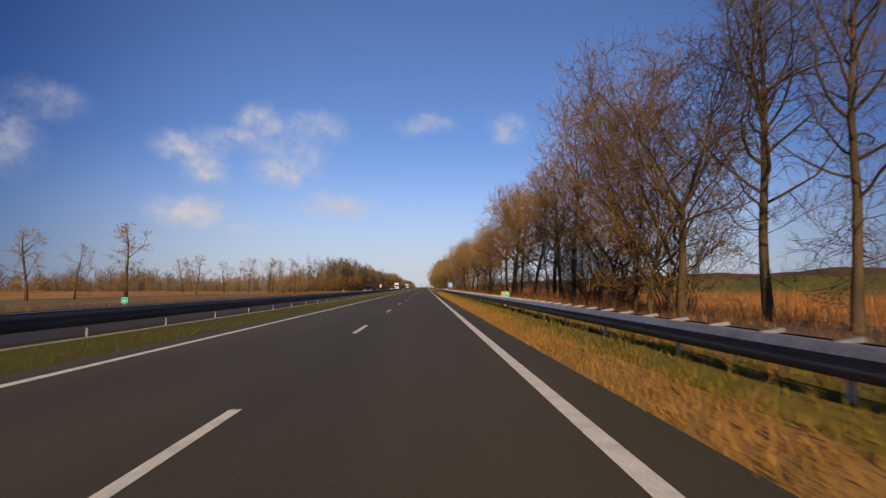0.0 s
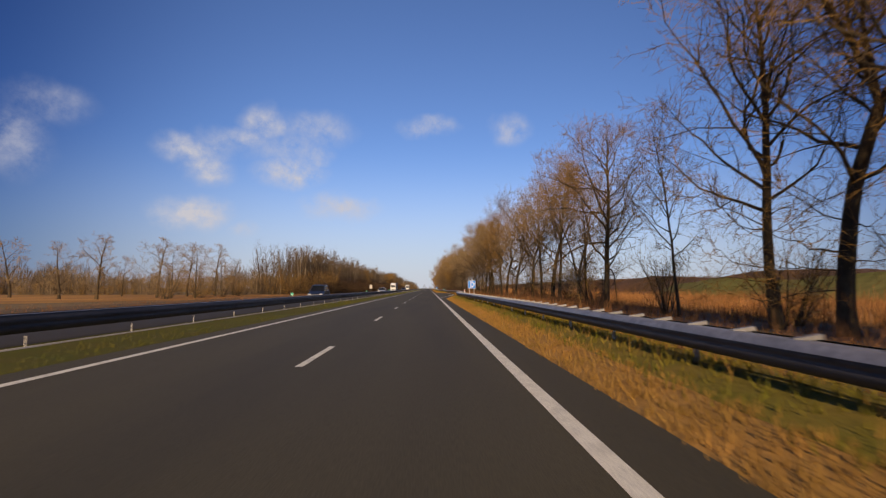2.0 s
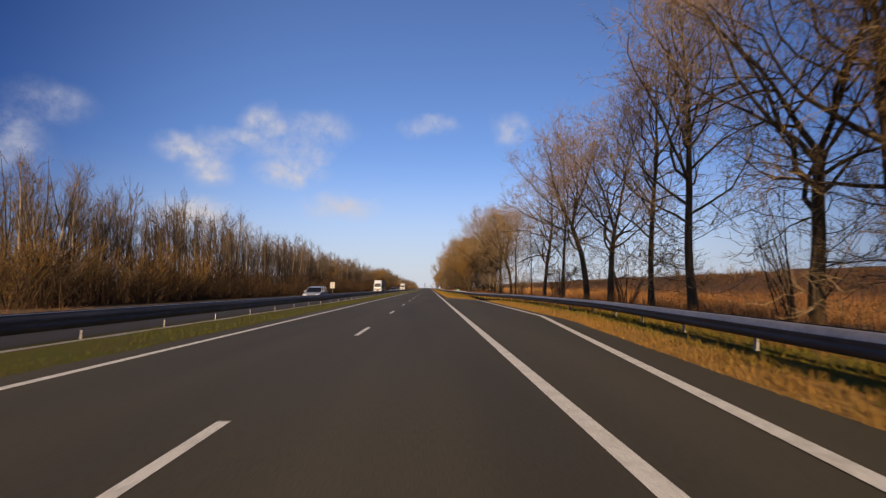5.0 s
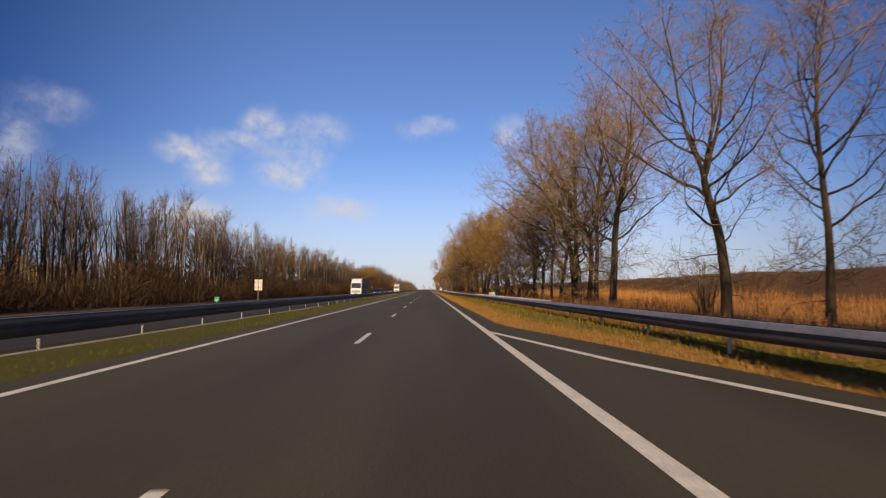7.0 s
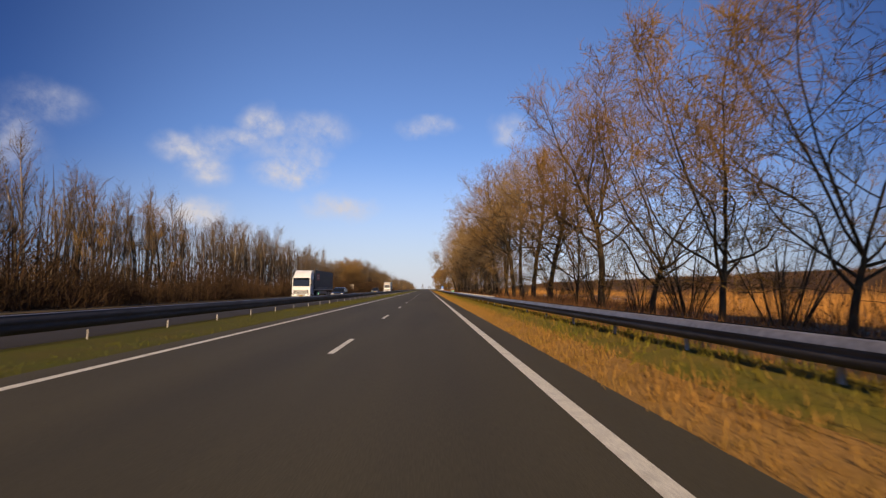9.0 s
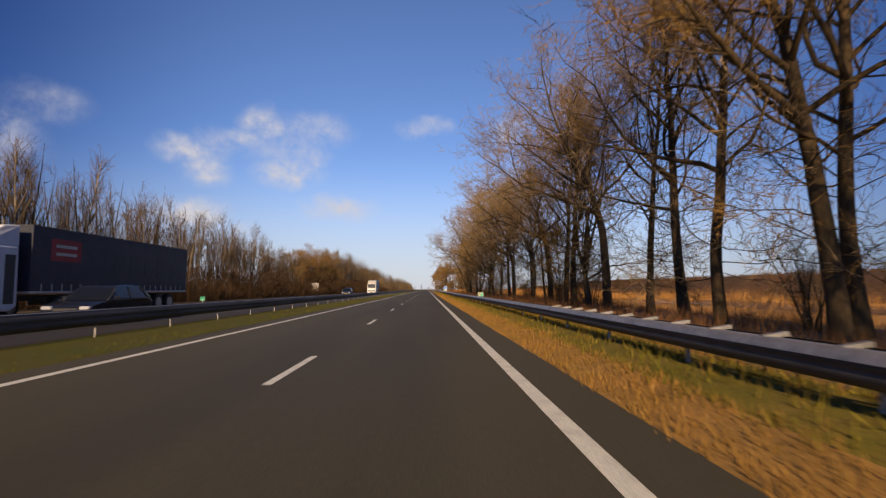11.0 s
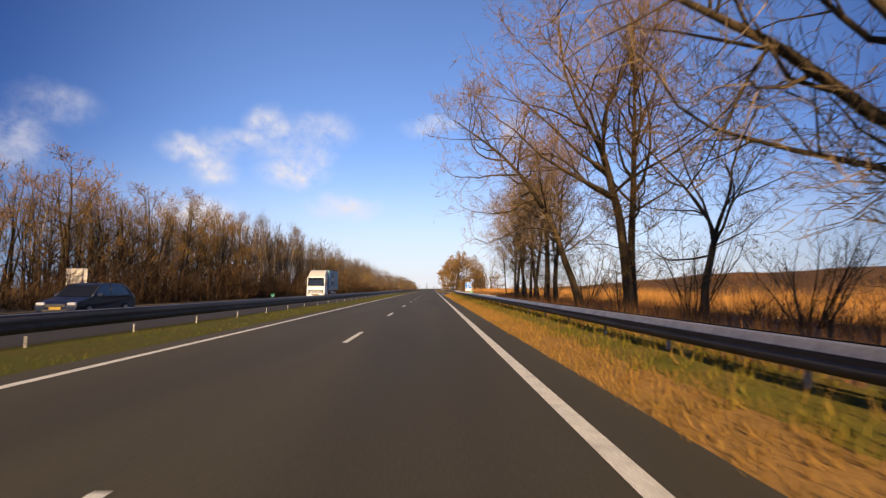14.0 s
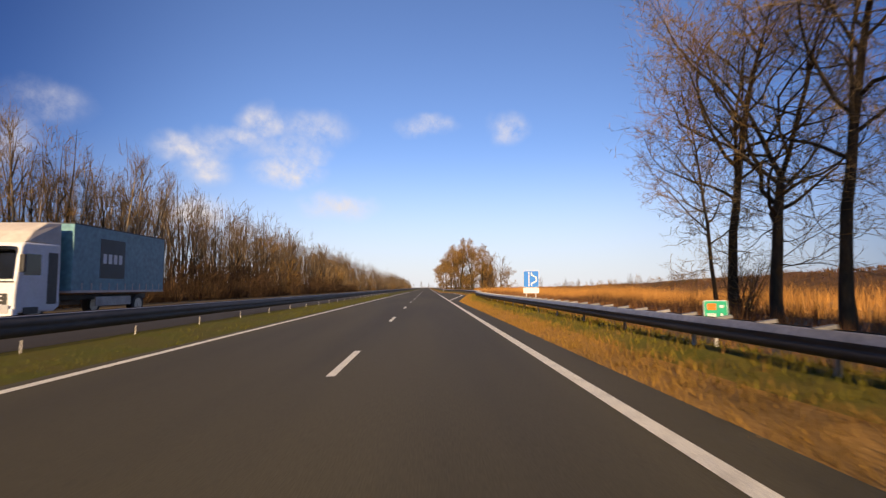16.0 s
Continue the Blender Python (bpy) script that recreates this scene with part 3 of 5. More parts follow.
KINDS = [  # all at about 15 m, scaled where they stand
    dict(girth=0.2, bole=0.3, wide=0.31, bias=0.06, limbs=27, low=8, spread=(58, 24)),
    dict(girth=0.26, bole=0.25, wide=0.38, leaders=3, fork=0.46, bias=0.08, limbs=31, low=6, spread=(68, 30)),
    dict(girth=0.17, bole=0.3, wide=0.26, limbs=26, low=10, spread=(66, 30)),
    dict(girth=0.19, bole=0.34, wide=0.33, leaders=2, fork=0.58, lean=(-0.12, 0.04), bow=0.08, bias=0.08, limbs=21, low=8, reach=0.42, spread=(60, 26)),
    dict(girth=0.11, bole=0.28, wide=0.21, limbs=19, low=6, spread=(56, 30)),
    dict(girth=0.36, bole=0.19, wide=0.41, leaders=4, fork=0.22, lean=(-0.08, 0), bias=0.08, limbs=28, low=7, reach=0.6, spread=(62, 26)),
    dict(girth=0.14, bole=0.12, wide=0.3, leaders=3, fork=0.2, limbs=27, low=3, thick=1.35, spread=(54, 26)),
    dict(girth=0.22, bole=0.34, wide=0.35, lean=(-0.12, 0), bow=0.9, bias=0.14, limbs=22, low=3),
    dict(girth=0.22, bole=0.25, wide=0.36, leaders=2, fork=0.38, bias=0.08, limbs=29, low=7, spread=(62, 28)),
    dict(girth=0.235, bole=0.28, wide=0.37, leaders=2, fork=0.5, lean=(-0.1, 0.02), bow=0.12, bias=0.1, limbs=21, low=6, reach=0.52, spread=(60, 27)),
    dict(girth=0.21, bole=0.2, wide=0.34, leaders=4, fork=0.17, bias=0.03, limbs=27, low=4, spread=(52, 24)),
    dict(girth=0.23, bole=0.22, wide=0.38, bias=0.1, limbs=33, low=6, spread=(74, 34)),
    dict(girth=0.21, bole=0.36, wide=0.29, leaders=2, fork=0.3, bias=0.0, limbs=20, low=2, spread=(46, 22)),
    dict(girth=0.19, bole=0.32, wide=0.31, bias=0.05, limbs=19, low=6, dense=0.8, spread=(60, 28)),
]
LABELS = ["tall bare broadleaf tree in the roadside row", "large bare oak with a wide crown beside the road", "slender bare tree with many fine side branches",
          "bare tree leaning towards the road with long limbs", "thin young bare tree between larger ones", "big bare tree with heavy low limbs over the verge",
          "bare tree with dense golden twigs in the roadside row", "bowed bare tree arching over the guard rail", "bare tree that forks into steep twin stems",
          "tall bare oak with a long limb over the road", "bare twin-stemmed tree forked near the ground", "bare tree with wide level branches beside the road",
          "bare slim tree with two upright stems beside the road",
          "bare tree with an open crown at the end of the row"]
BIG = []
for i, kind in enumerate(KINDS):
    trunk, (cv, cf) = big_tree(40 + i, **kind)
    BIG.append((trunk, mesh("crown", cv, cf, TWIG_GOLD if i == 6 else TWIG)))
# copies with greyer crowns, imitating shade on the first row trees
SHADED = []
GILT = []
for trunk, crown in BIG:
    gilt = crown.copy()
    gilt.materials[0] = TWIG_GOLD
    GILT.append((trunk, gilt))
    dull = crown.copy()
    dull.materials[0] = TWIG_GREY
    SHADED.append((trunk, dull))

LITE = []
for i, shape in enumerate((dict(wide=0.2, limbs=16, dense=0.6, thick=2.6, spread=(50, 18)), dict(wide=0.38, limbs=11, dense=0.75, thick=2.3),
                           dict(wide=0.25, limbs=14, dense=0.6, thick=2.6, spread=(60, 24)), dict(wide=0.38, limbs=9, dense=1.0, thick=4.4))):
    trunk, (cv, cf) = big_tree(60 + i, girth=0.22, bole=0.14, low=2, **shape)
    LITE.append((trunk, mesh("crown", cv, cf, TWIG_GOLD if i % 2 else TWIG)))

ROW = [  # x, y, kind of tree
    (13.0, 15.0, 2), (13.5, 19.7, 0), (11.0, 21.6, 8), (10.8, 24.2, 6), (12.2, 25.4, 6), (11.2, 27.0, 6), (10.7, 29.2, 6), (11.9, 31.0, 10), (10.8, 33.6, 6), (12.3, 36.0, 6), (11.2, 38.0, 2), (12.2, 40.0, 6), (11.3, 42.0, 0), (11.6, 45.4, 8),
    (12.0, 49.5, 4), (12.0, 55.4, 11), (11.4, 60.2, 2), (11.0, 61.8, 3), (11.1, 63.2, 8), (11.7, 67.8, 1), (11.4, 70.2, 0), (11.8, 77.5, 4), (10.8, 84.4, 11), (11.3, 89.6, 4),
    (12.5, 95.2, 10), (11.4, 97.6, 2), (11.6, 100.8, 1), (10.8, 106.0, 8), (12.5, 109.2, 0), (10.5, 114.4, 11), (11.8, 123.8, 4), (10.8, 128.0, 0), (12.5, 134.5, 1), (11.6, 135.8, 4),
    (10.8, 138.2, 1), (10.8, 141.8, 2), (11.0, 143.8, 0), (10.5, 146.0, 8), (10.8, 153.0, 0), (11.0, 157.5, 2), (10.8, 162.6, 8), (11.0, 168.0, 1), (11.2, 175.0, 2), (11.2, 182.0, 11),
    (11.2, 188.0, 4), (10.7, 195.8, 2), (11.0, 201.2, 1), (11.2, 213.6, 1), (10.6, 215.0, 2), (10.8, 216.8, 8), (10.8, 220.0, 11), (11.3, 222.2, 9), (11.3, 226.4, 11), (11.3, 229.8, 2),
    (11.0, 232.2, 8), (11.0, 235.2, 0), (11.4, 238.6, 11), (10.1, 239.2, 4), (10.8, 245.0, 6), (10.9, 251.0, 6), (11.0, 257.0, 6), (10.7, 263.5, 8), (11.0, 270.0, 6), (10.8, 277.0, 11),
    (11.3, 286.8, 11), (10.9, 296.4, 9), (12.1, 297.2, 0), (10.8, 301.6, 3), (11.4, 305.4, 0), (12.0, 310.2, 2), (11.1, 314.0, 9), (11.3, 318.4, 10), (10.8, 320.0, 0), (10.7, 321.8, 2),
    (9.9, 325.0, 4), (10.9, 327.2, 9), (11.6, 337.8, 8), (12.3, 341.2, 0), (10.8, 345.2, 9), (11.5, 349.0, 0), (11.4, 352.0, 0), (9.2, 355.0, 2), (11.0, 357.8, 8), (10.7, 364.2, 3),
    (11.3, 371.6, 5), (10.6, 381.8, 12), (10.7, 389.4, 9), (11.5, 391.0, 0), (9.3, 393.4, 7), (10.4, 403.8, 4), (11.0, 407.2, 8), (11.0, 410.8, 1),
    (11.4, 416.6, 13), (11.8, 420.3, 13), (11.8, 422.9, 2), (11.8, 425.6, 13), (12.4, 430.4, 13), (12.0, 433.0, 8), (12.2, 435.9, 13), (10.6, 434.3, 4),
]
ROW_HEIGHT = [(0, 14.0), (22, 13.5), (24, 13.5), (27, 14.0), (29.4, 13.0), (30.8, 8.0), (36, 7.2), (37.8, 13.2), (38.2, 13.2), (40, 7.5), (41.5, 12.5), (45, 13.0), (50, 12.8), (55, 12.6), (62, 13.2), (70, 13.2), (80, 12.5), (84, 11.0), (95, 12.5), (100, 13.0), (115, 11.5), (130, 12.0), (146, 13.5), (170, 12.5), (190, 11.5),
              (196, 10.0), (201, 11.8), (214, 14.0), (219, 13.6), (222, 14.8), (225, 12.5), (240, 11.5), (250, 14.0), (286, 15.5), (296, 17.0), (328, 16.5), (338, 14.2), (345, 15.0), (358, 15.0), (364, 17.0), (371, 20.3), (381, 12.2), (383, 12.2), (390, 17.5), (396, 14.5), (406, 14.5), (411, 16.5), (416, 14.5), (440, 15.0)]
rng = random.Random(5)
for x, y, k in ROW:
    ob = tree_thing("tree", *(SHADED if 30 < y < 37 or y < 22 else GILT if rng.random() < 0.4 or 240 < y < 280 else BIG)[k], LABELS[k], group="row of roadside trees")
    s = rng.uniform(0.95, 1.05) * along(ROW_HEIGHT, y) / 15.0 * (0.78 if k == 4 else 1.0)
    turn = rng.uniform(-20, 20) if k in (3, 5, 7, 9) else rng.uniform(-75, 75)
    ob.matrix_world = pose(x, y, -0.06, 0, 0, turn) @ Matrix.Diagonal((s, s, s * rng.uniform(0.96, 1.05), 1))


def bush(seed, height, stems, twigs, mat_trunk, mat_crown):
    """Meshes of a many-stemmed bare shrub."""
    rng = random.Random(seed)
    tv, tf, cv, cf = [], [], [], []
    for _ in range(stems):
        a, r0 = rng.uniform(0, 6.28), rng.uniform(0, 0.5)
        p = Vector((math.cos(a) * r0, math.sin(a) * r0, -0.1))
        lp = bent(rng, p, Vector((math.cos(a) * 0.35, math.sin(a) * 0.35, 1)), height * rng.uniform(0.65, 1.0), 6, 0.09, 0.01)
        r = rng.uniform(0.02, 0.045)
        tube(tv, tf, lp, [r * (1 - 0.8 * i / 6) for i in range(7)], 4)
        for _ in range(twigs):
            q, d = at_fraction(lp, rng.uniform(0.1, 1))
            tl = rng.uniform(0.4, 1.3)
            sp = bent(rng, q, splay(rng, d, rng.uniform(15, 50)), tl, 2, 0.15, 0.06)
            o = Vector((rng.uniform(-1, 1), rng.uniform(-1, 1), rng.uniform(-1, 1))) * 0.0085
            n = len(cv)
            cv += [sp[0] - o, sp[0] + o, sp[1] + o * 0.7, sp[1] - o * 0.7, sp[2]]
            cf += [(n, n + 1, n + 2, n + 3), (n + 3, n + 2, n + 4)]
            for _ in range(4):
                z, zd = at_fraction(sp, rng.uniform(0.1, 1.0))
                e = z + splay(rng, zd, rng.uniform(15, 55)) * rng.uniform(0.15, 0.5)
                o = Vector((rng.uniform(-1, 1), rng.uniform(-1, 1), rng.uniform(-1, 1))) * 0.0095
                n = len(cv)
                cv += [z - o, z + o, e]
                cf.append((n, n + 1, n + 2))
    return mesh("trunk", tv, tf, mat_trunk, True), mesh("crown", cv, cf, mat_crown)


def bush_thing(meshes, label, group):
    ob = thing("shrub", label, "shrub", group)
    part("trunk", meshes[0], ob)
    part("crown", meshes[1], ob)
    return ob


BUSH = [bush(70 + i, h, st, 22, BARK, TWIG if i != 2 else TWIG_GOLD) for i, (h, st) in enumerate(((5.5, 16), (3.6, 14), (6.5, 18)))]
rng = random.Random(9)
SHRUBS = [(12.3, 24, 0), (13.0, 27, 2), (11.9, 30, 0), (12.6, 33, 0), (12.0, 36, 2), (12.8, 39, 0), (12.2, 43, 1), (13.6, 60, 1), (13.0, 72, 1), (12.4, 80, 1),
          (12.0, 90, 1), (13.2, 100, 1), (14.5, 108, 1), (13.5, 114, 1), (12.6, 121, 0), (14.0, 128, 1), (12.8, 150, 0), (12.5, 165, 0), (12.7, 183, 1), (13.4, 207, 1),
          (12.6, 224, 1), (12.5, 250, 0), (12.2, 256, 2), (12.4, 262, 0), (12.0, 268, 2), (12.5, 274, 0), (12.2, 281, 2), (12.8, 300, 1), (12.6, 322, 0), (12.2, 327, 2),
          (12.4, 333, 0), (12.8, 347, 1), (12.2, 373, 1), (12.6, 379, 1), (12.3, 386, 0), (13.6, 399, 1), (12.8, 404, 0), (12.9, 416, 1), (12.6, 436, 1)]
for x, y, k in SHRUBS:
    ob = bush_thing(BUSH[k], ("tangled brown bare shrub under the roadside trees", "low bare shrub among dead stalks", "golden-brown bare shrub under the roadside trees")[k],
                    "shrubs under the trees")
    sc = rng.uniform(0.85, 1.15)
    ob.matrix_world = pose(x, y, -0.08, 0, 0, rng.uniform(0, 360)) @ Matrix.Diagonal((sc, sc, sc, 1))


def leafy_tree(x, y, seed, height):
    """A young oak that has kept its withered leaves on the outer twigs."""
    trunk, (cv, cf) = big_tree(seed, height=height, girth=0.1, bole=0.13, wide=0.5, bias=0.0, limbs=22, low=4, dense=0.8, spread=(84, 40))
    rng = random.Random(seed)
    lv, lf = [], []
    for p in rng.sample(cv, 5200):
        d = Vector((rng.gauss(0, 1), rng.gauss(0, 1), rng.gauss(-0.5, 0.7))).normalized()
        side = splay(rng, d, 90)
        ln, w = rng.uniform(0.08, 0.15), rng.uniform(0.025, 0.045)
        n = len(lv)
        lv += [p, p + d * ln * 0.45 - side * w, p + d * ln * 0.5 + Vector((0, 0, -0.012)), p + d * ln * 0.45 + side * w, p + d * ln]
        lf += [(n, n + 1, n + 4, n + 2), (n, n + 2, n + 4, n + 3)]
    ob = tree_thing("young_oak", trunk, mesh("crown", cv, cf, TWIG_GREY), "young oak still holding dark withered leaves under taller trees")
    part("leaves", mesh("leaves", lv, lf, DEAD_LEAF), ob, "withered brown leaves on the twigs", kind="stuff")
    ob.matrix_world = pose(x, y, -0.08, 0, 0, 40)


leafy_tree(11.9, 328.6, 95, 6.8)

# clump of trees where the row starts again
for x, y, k in ((10.5, 585, 6), (15, 590, 6), (19, 596, 6), (12, 602, 6), (17, 608, 6), (22, 612, 6), (10.5, 618, 6), (26, 622, 6), (14, 630, 6), (31, 634, 6), (10, 640, 6), (20, 645, 6), (36, 650, 2),
                (11, 660, 6), (15, 672, 6), (10, 690, 6), (10.5, 715, 6), (10, 740, 0), (10.5, 775, 6), (10, 815, 6)):
    ob = tree_thing("tree", *LITE[3], "bare golden-brown tree in a distant clump", group="distant clump of trees")
    sc = rng.uniform(1.0, 1.2) * (1.0 if x < 20.5 else 0.6)
    ob.matrix_world = pose(x, y, -0.06, 0, 0, rng.uniform(0, 360)) @ Matrix.Diagonal((sc * 1.15, sc * 1.15, sc, 1))


# ---- young woodland on the far side ----
def sapling(seed, height, low=0.2, branches=26, twigs=5, wide=0.014, light=False, gold=False):
    """Meshes of the stem and of the broom of steep branches of a slender young tree."""
    rng = random.Random(seed)
    tv, tf, cv, cf = [], [], [], []
    pts = bent(rng, Vector((0, 0, -0.1)), Vector((rng.gauss(0, 0.05), rng.gauss(0, 0.05), 1)), height * 0.96, 7, 0.035, 0.02)
    g = height * (0.009 if light else 0.0115)
    tube(tv, tf, pts, [g * (1 - 0.9 * i / 7) for i in range(8)], 4 if light else 5)
    for _ in range(branches):
        u = low + (0.98 - low) * rng.random() ** 0.9
        p, d = at_fraction(pts, u)
        ln = height * (0.1 + 0.24 * (1 - u)) * rng.uniform(0.6, 1.25)
        bp = bent(rng, p, splay(rng, d, rng.uniform(14, 42)), ln, 3, 0.1, 0.09)
        r = max(g * 0.36 * (1 - u * 0.8), 0.010)
        o = Vector((rng.uniform(-1, 1), rng.uniform(-1, 1), 0)) * r * 1.6
        n = len(cv)
        cv += [bp[0] - o, bp[0] + o, bp[2] + o * 0.6, bp[2] - o * 0.6, bp[3]]
        cf += [(n, n + 1, n + 2, n + 3), (n + 3, n + 2, n + 4)]
        for _ in range(twigs):
            z, zd = at_fraction(bp, rng.uniform(0.15, 1))
            e = z + splay(rng, zd, rng.uniform(12, 50)) * rng.uniform(0.3, 1.0)
            o = Vector((rng.uniform(-1, 1), rng.uniform(-1, 1), rng.uniform(-1, 1))) * wide
            n = len(cv)
            cv += [z - o, z + o, e]
            cf.append((n, n + 1, n + 2))
    return mesh("trunk", tv, tf, BARK if light else SAPLING, True), mesh("crown", cv, cf, TWIG_GOLD if gold else TWIG_GREY)


YOUNG = [sapling(100 + i, h, lo, 42, 12, 0.0095) for i, (h, lo) in enumerate(((10.5, 0.42), (9.5, 0.36), (11.0, 0.5), (8.8, 0.3), (10.0, 0.45), (7.5, 0.2)))]
rng = random.Random(12)


def wood_height(y):
    return along([(160, 0.82), (170, 1.02), (215, 1.08), (260, 1.08), (300, 1.0), (340, 1.08), (375, 1.0), (395, 0.92), (430, 1.0), (445, 1.2), (490, 1.24), (560, 1.2), (700, 1.1)], y)


placed = 0
y = 167.0
while placed < 300:
    y += 1.02
    x = -27.0 - abs(rng.gauss(0, 2.6)) + 1.0 * math.sin(y * 0.06)
    k = rng.randrange(6)
    ob = thing("young_tree", "slender bare young tree in a dense plantation", "tree", "plantation trees")
    part("trunk", YOUNG[k][0], ob)
    part("crown", YOUNG[k][1], ob)
    sc = wood_height(y) * rng.uniform(0.82, 1.12)
    ob.matrix_world = pose(x, y, -0.06, 0, 0, rng.uniform(0, 360)) @ Matrix.Diagonal((sc, sc, sc, 1))
    placed += 1


def joined(name, rng, spots, sources, label, category):
    """Many copies of small meshes in one mesh of its own."""
    vs, fs, total, mats, slots = [], [], 0, [], []
    cache = {}
    for x, y, z, k, sc in spots:
        for me in sources[k]:
            if me.name not in cache:
                co = np.empty(len(me.vertices) * 3)
                me.vertices.foreach_get("co", co)
                cache[me.name] = (co.reshape(-1, 3), [tuple(p.vertices) for p in me.polygons])
                if me.materials[0] not in mats:
                    mats.append(me.materials[0])
            co, pol = cache[me.name]
            a = rng.uniform(0, 6.28)
            c, sn = math.cos(a), math.sin(a)
            q = co * sc
            vs.append(np.stack([q[:, 0] * c - q[:, 1] * sn + x, q[:, 0] * sn + q[:, 1] * c + y, q[:, 2] + z], 1))
            fs += [tuple(i + total for i in f) for f in pol]
            slots += [mats.index(me.materials[0])] * len(pol)
            total += len(co)
    me = bpy.data.meshes.new(name)
    me.from_pydata(np.concatenate(vs).tolist(), [], fs)
    for m in mats:
        me.materials.append(m)
    me.polygons.foreach_set("material_index", slots)
    return tagged(new(name, me), label, category, kind="stuff")


THIN = [sapling(140 + i, h, 0.3, 14, 6, 0.02, True) for i, h in enumerate((10.0, 11.0, 9.0, 10.5))]
spots = []
for _ in range(1500):
    y = rng.uniform(169, 640)
    spots.append((-28.0 - rng.uniform(0, 11), y, -0.06, rng.randrange(4), wood_height(y) * rng.uniform(0.85, 1.15)))
for _ in range(50):
    y = rng.uniform(169, 190)
    spots.append((-28.0 - rng.uniform(0, 7), y, -0.06, rng.randrange(4), rng.uniform(0.7, 0.95)))
for _ in range(420):
    y = rng.uniform(465, 1150)
    spots.append((-25.5 - rng.uniform(0, 9), y, -0.06, rng.randrange(4), rng.uniform(1.0, 1.25)))
joined("far_woodland", rng, spots, THIN, "dense bare plantation receding behind the front trees", "woodland")

# golden shrubs at the woodland edge
for x, y in ((-25.5, 164.5), (-27, 165.5), (-29, 164), (-31, 166), (-33, 165), (-26, 167.5), (-28.5, 168), (-30.5, 168.5), (-25.8, 171)):
    ob = bush_thing(BUSH[2], "golden-brown bare shrub at the end of the woodland", "woodland edge shrubs")
    sc = rng.uniform(0.75, 1.0)
    ob.matrix_world = pose(x, y, -0.06, 0, 0, rng.uniform(0, 360)) @ Matrix.Diagonal((sc * 1.2, sc * 1.2, sc, 1))
for _ in range(34):
    y = rng.choice((rng.uniform(392, 436), rng.uniform(490, 640), rng.uniform(168, 190)))
    ob = bush_thing(BUSH[rng.choice((0, 2, 2))], "golden-brown bare shrub at the woodland edge", "woodland edge shrubs")
    sc = rng.uniform(0.7, 1.15)
    ob.matrix_world = pose((-24.2 if abs(y - 402) > 12 else -26.5) - rng.uniform(0, 2), y, -0.06, 0, 0, rng.uniform(0, 360)) @ Matrix.Diagonal((sc, sc, sc, 1))

# gold twigs put the sunlit stretches of the wood into colour
for y in [274, 281, 289, 354] + [394 + 2.6 * k for k in range(17)] + [452] + [500 + 14 * k for k in range(8)]:
    ob = tree_thing("tree", *LITE[1], "small golden-brown bare tree at the woodland edge", group="woodland edge trees")
    sc = rng.uniform(0.6, 0.8) if 390 < y < 440 else rng.uniform(0.48, 0.68)
    ob.matrix_world = pose(-26.8 - rng.uniform(0, 2.2), y + rng.uniform(-2, 2), -0.06, 0, 0, rng.uniform(0, 360)) @ Matrix.Diagonal((sc, sc, sc * 1.05, 1))

# sparse trees of the open field
FIELD_TREES = [(-39, 52, 0, 0.5), (-39, 59, 1, 0.42), (-39, 69, 0, 0.68), (-40, 92, 2, 0.48), (-39.5, 117, 0, 0.55), (-38.6, 129, 2, 0.6), (-39, 134, 1, 0.55), (-39.4, 140, 0, 0.6),
               (-39, 150, 2, 0.66), (-38, 156, 0, 0.5), (-31, 124, 1, 0.5), (-33, 138, 1, 0.42), (-46, 120, 2, 0.5), (-50, 140, 1, 0.45), (-52, 160, 1, 0.45), (-60, 130, 0, 0.6)]  # x, y, shape, size
for x, y, k, sc in FIELD_TREES:
    ob = tree_thing("tree", *LITE[k], "small golden-brown tree beside the field" if k == 1 else "small bare tree standing alone in the field", group="field trees")
    slim = 1.0 if k == 1 else 1.3
    ob.matrix_world = pose(x, y, -0.1, 0, 0, rng.uniform(0, 360)) @ Matrix.Diagonal((sc * slim, sc * slim, sc, 1))
for x, y, k in ((-32, 118, 0), (-33.5, 122, 2), (-31.5, 127, 0), (-34, 131, 2), (-32, 136, 0), (-33, 145, 2), (-34, 150, 0), (-38, 158, 2)):
    ob = bush_thing(BUSH[k], "bare brown shrub at the edge of the field", "field edge shrubs")
    sc = rng.uniform(0.6, 0.8)
    ob.matrix_world = pose(x, y, -0.06, 0, 0, rng.uniform(0, 360)) @ Matrix.Diagonal((sc * 1.3, sc * 1.3, sc, 1))


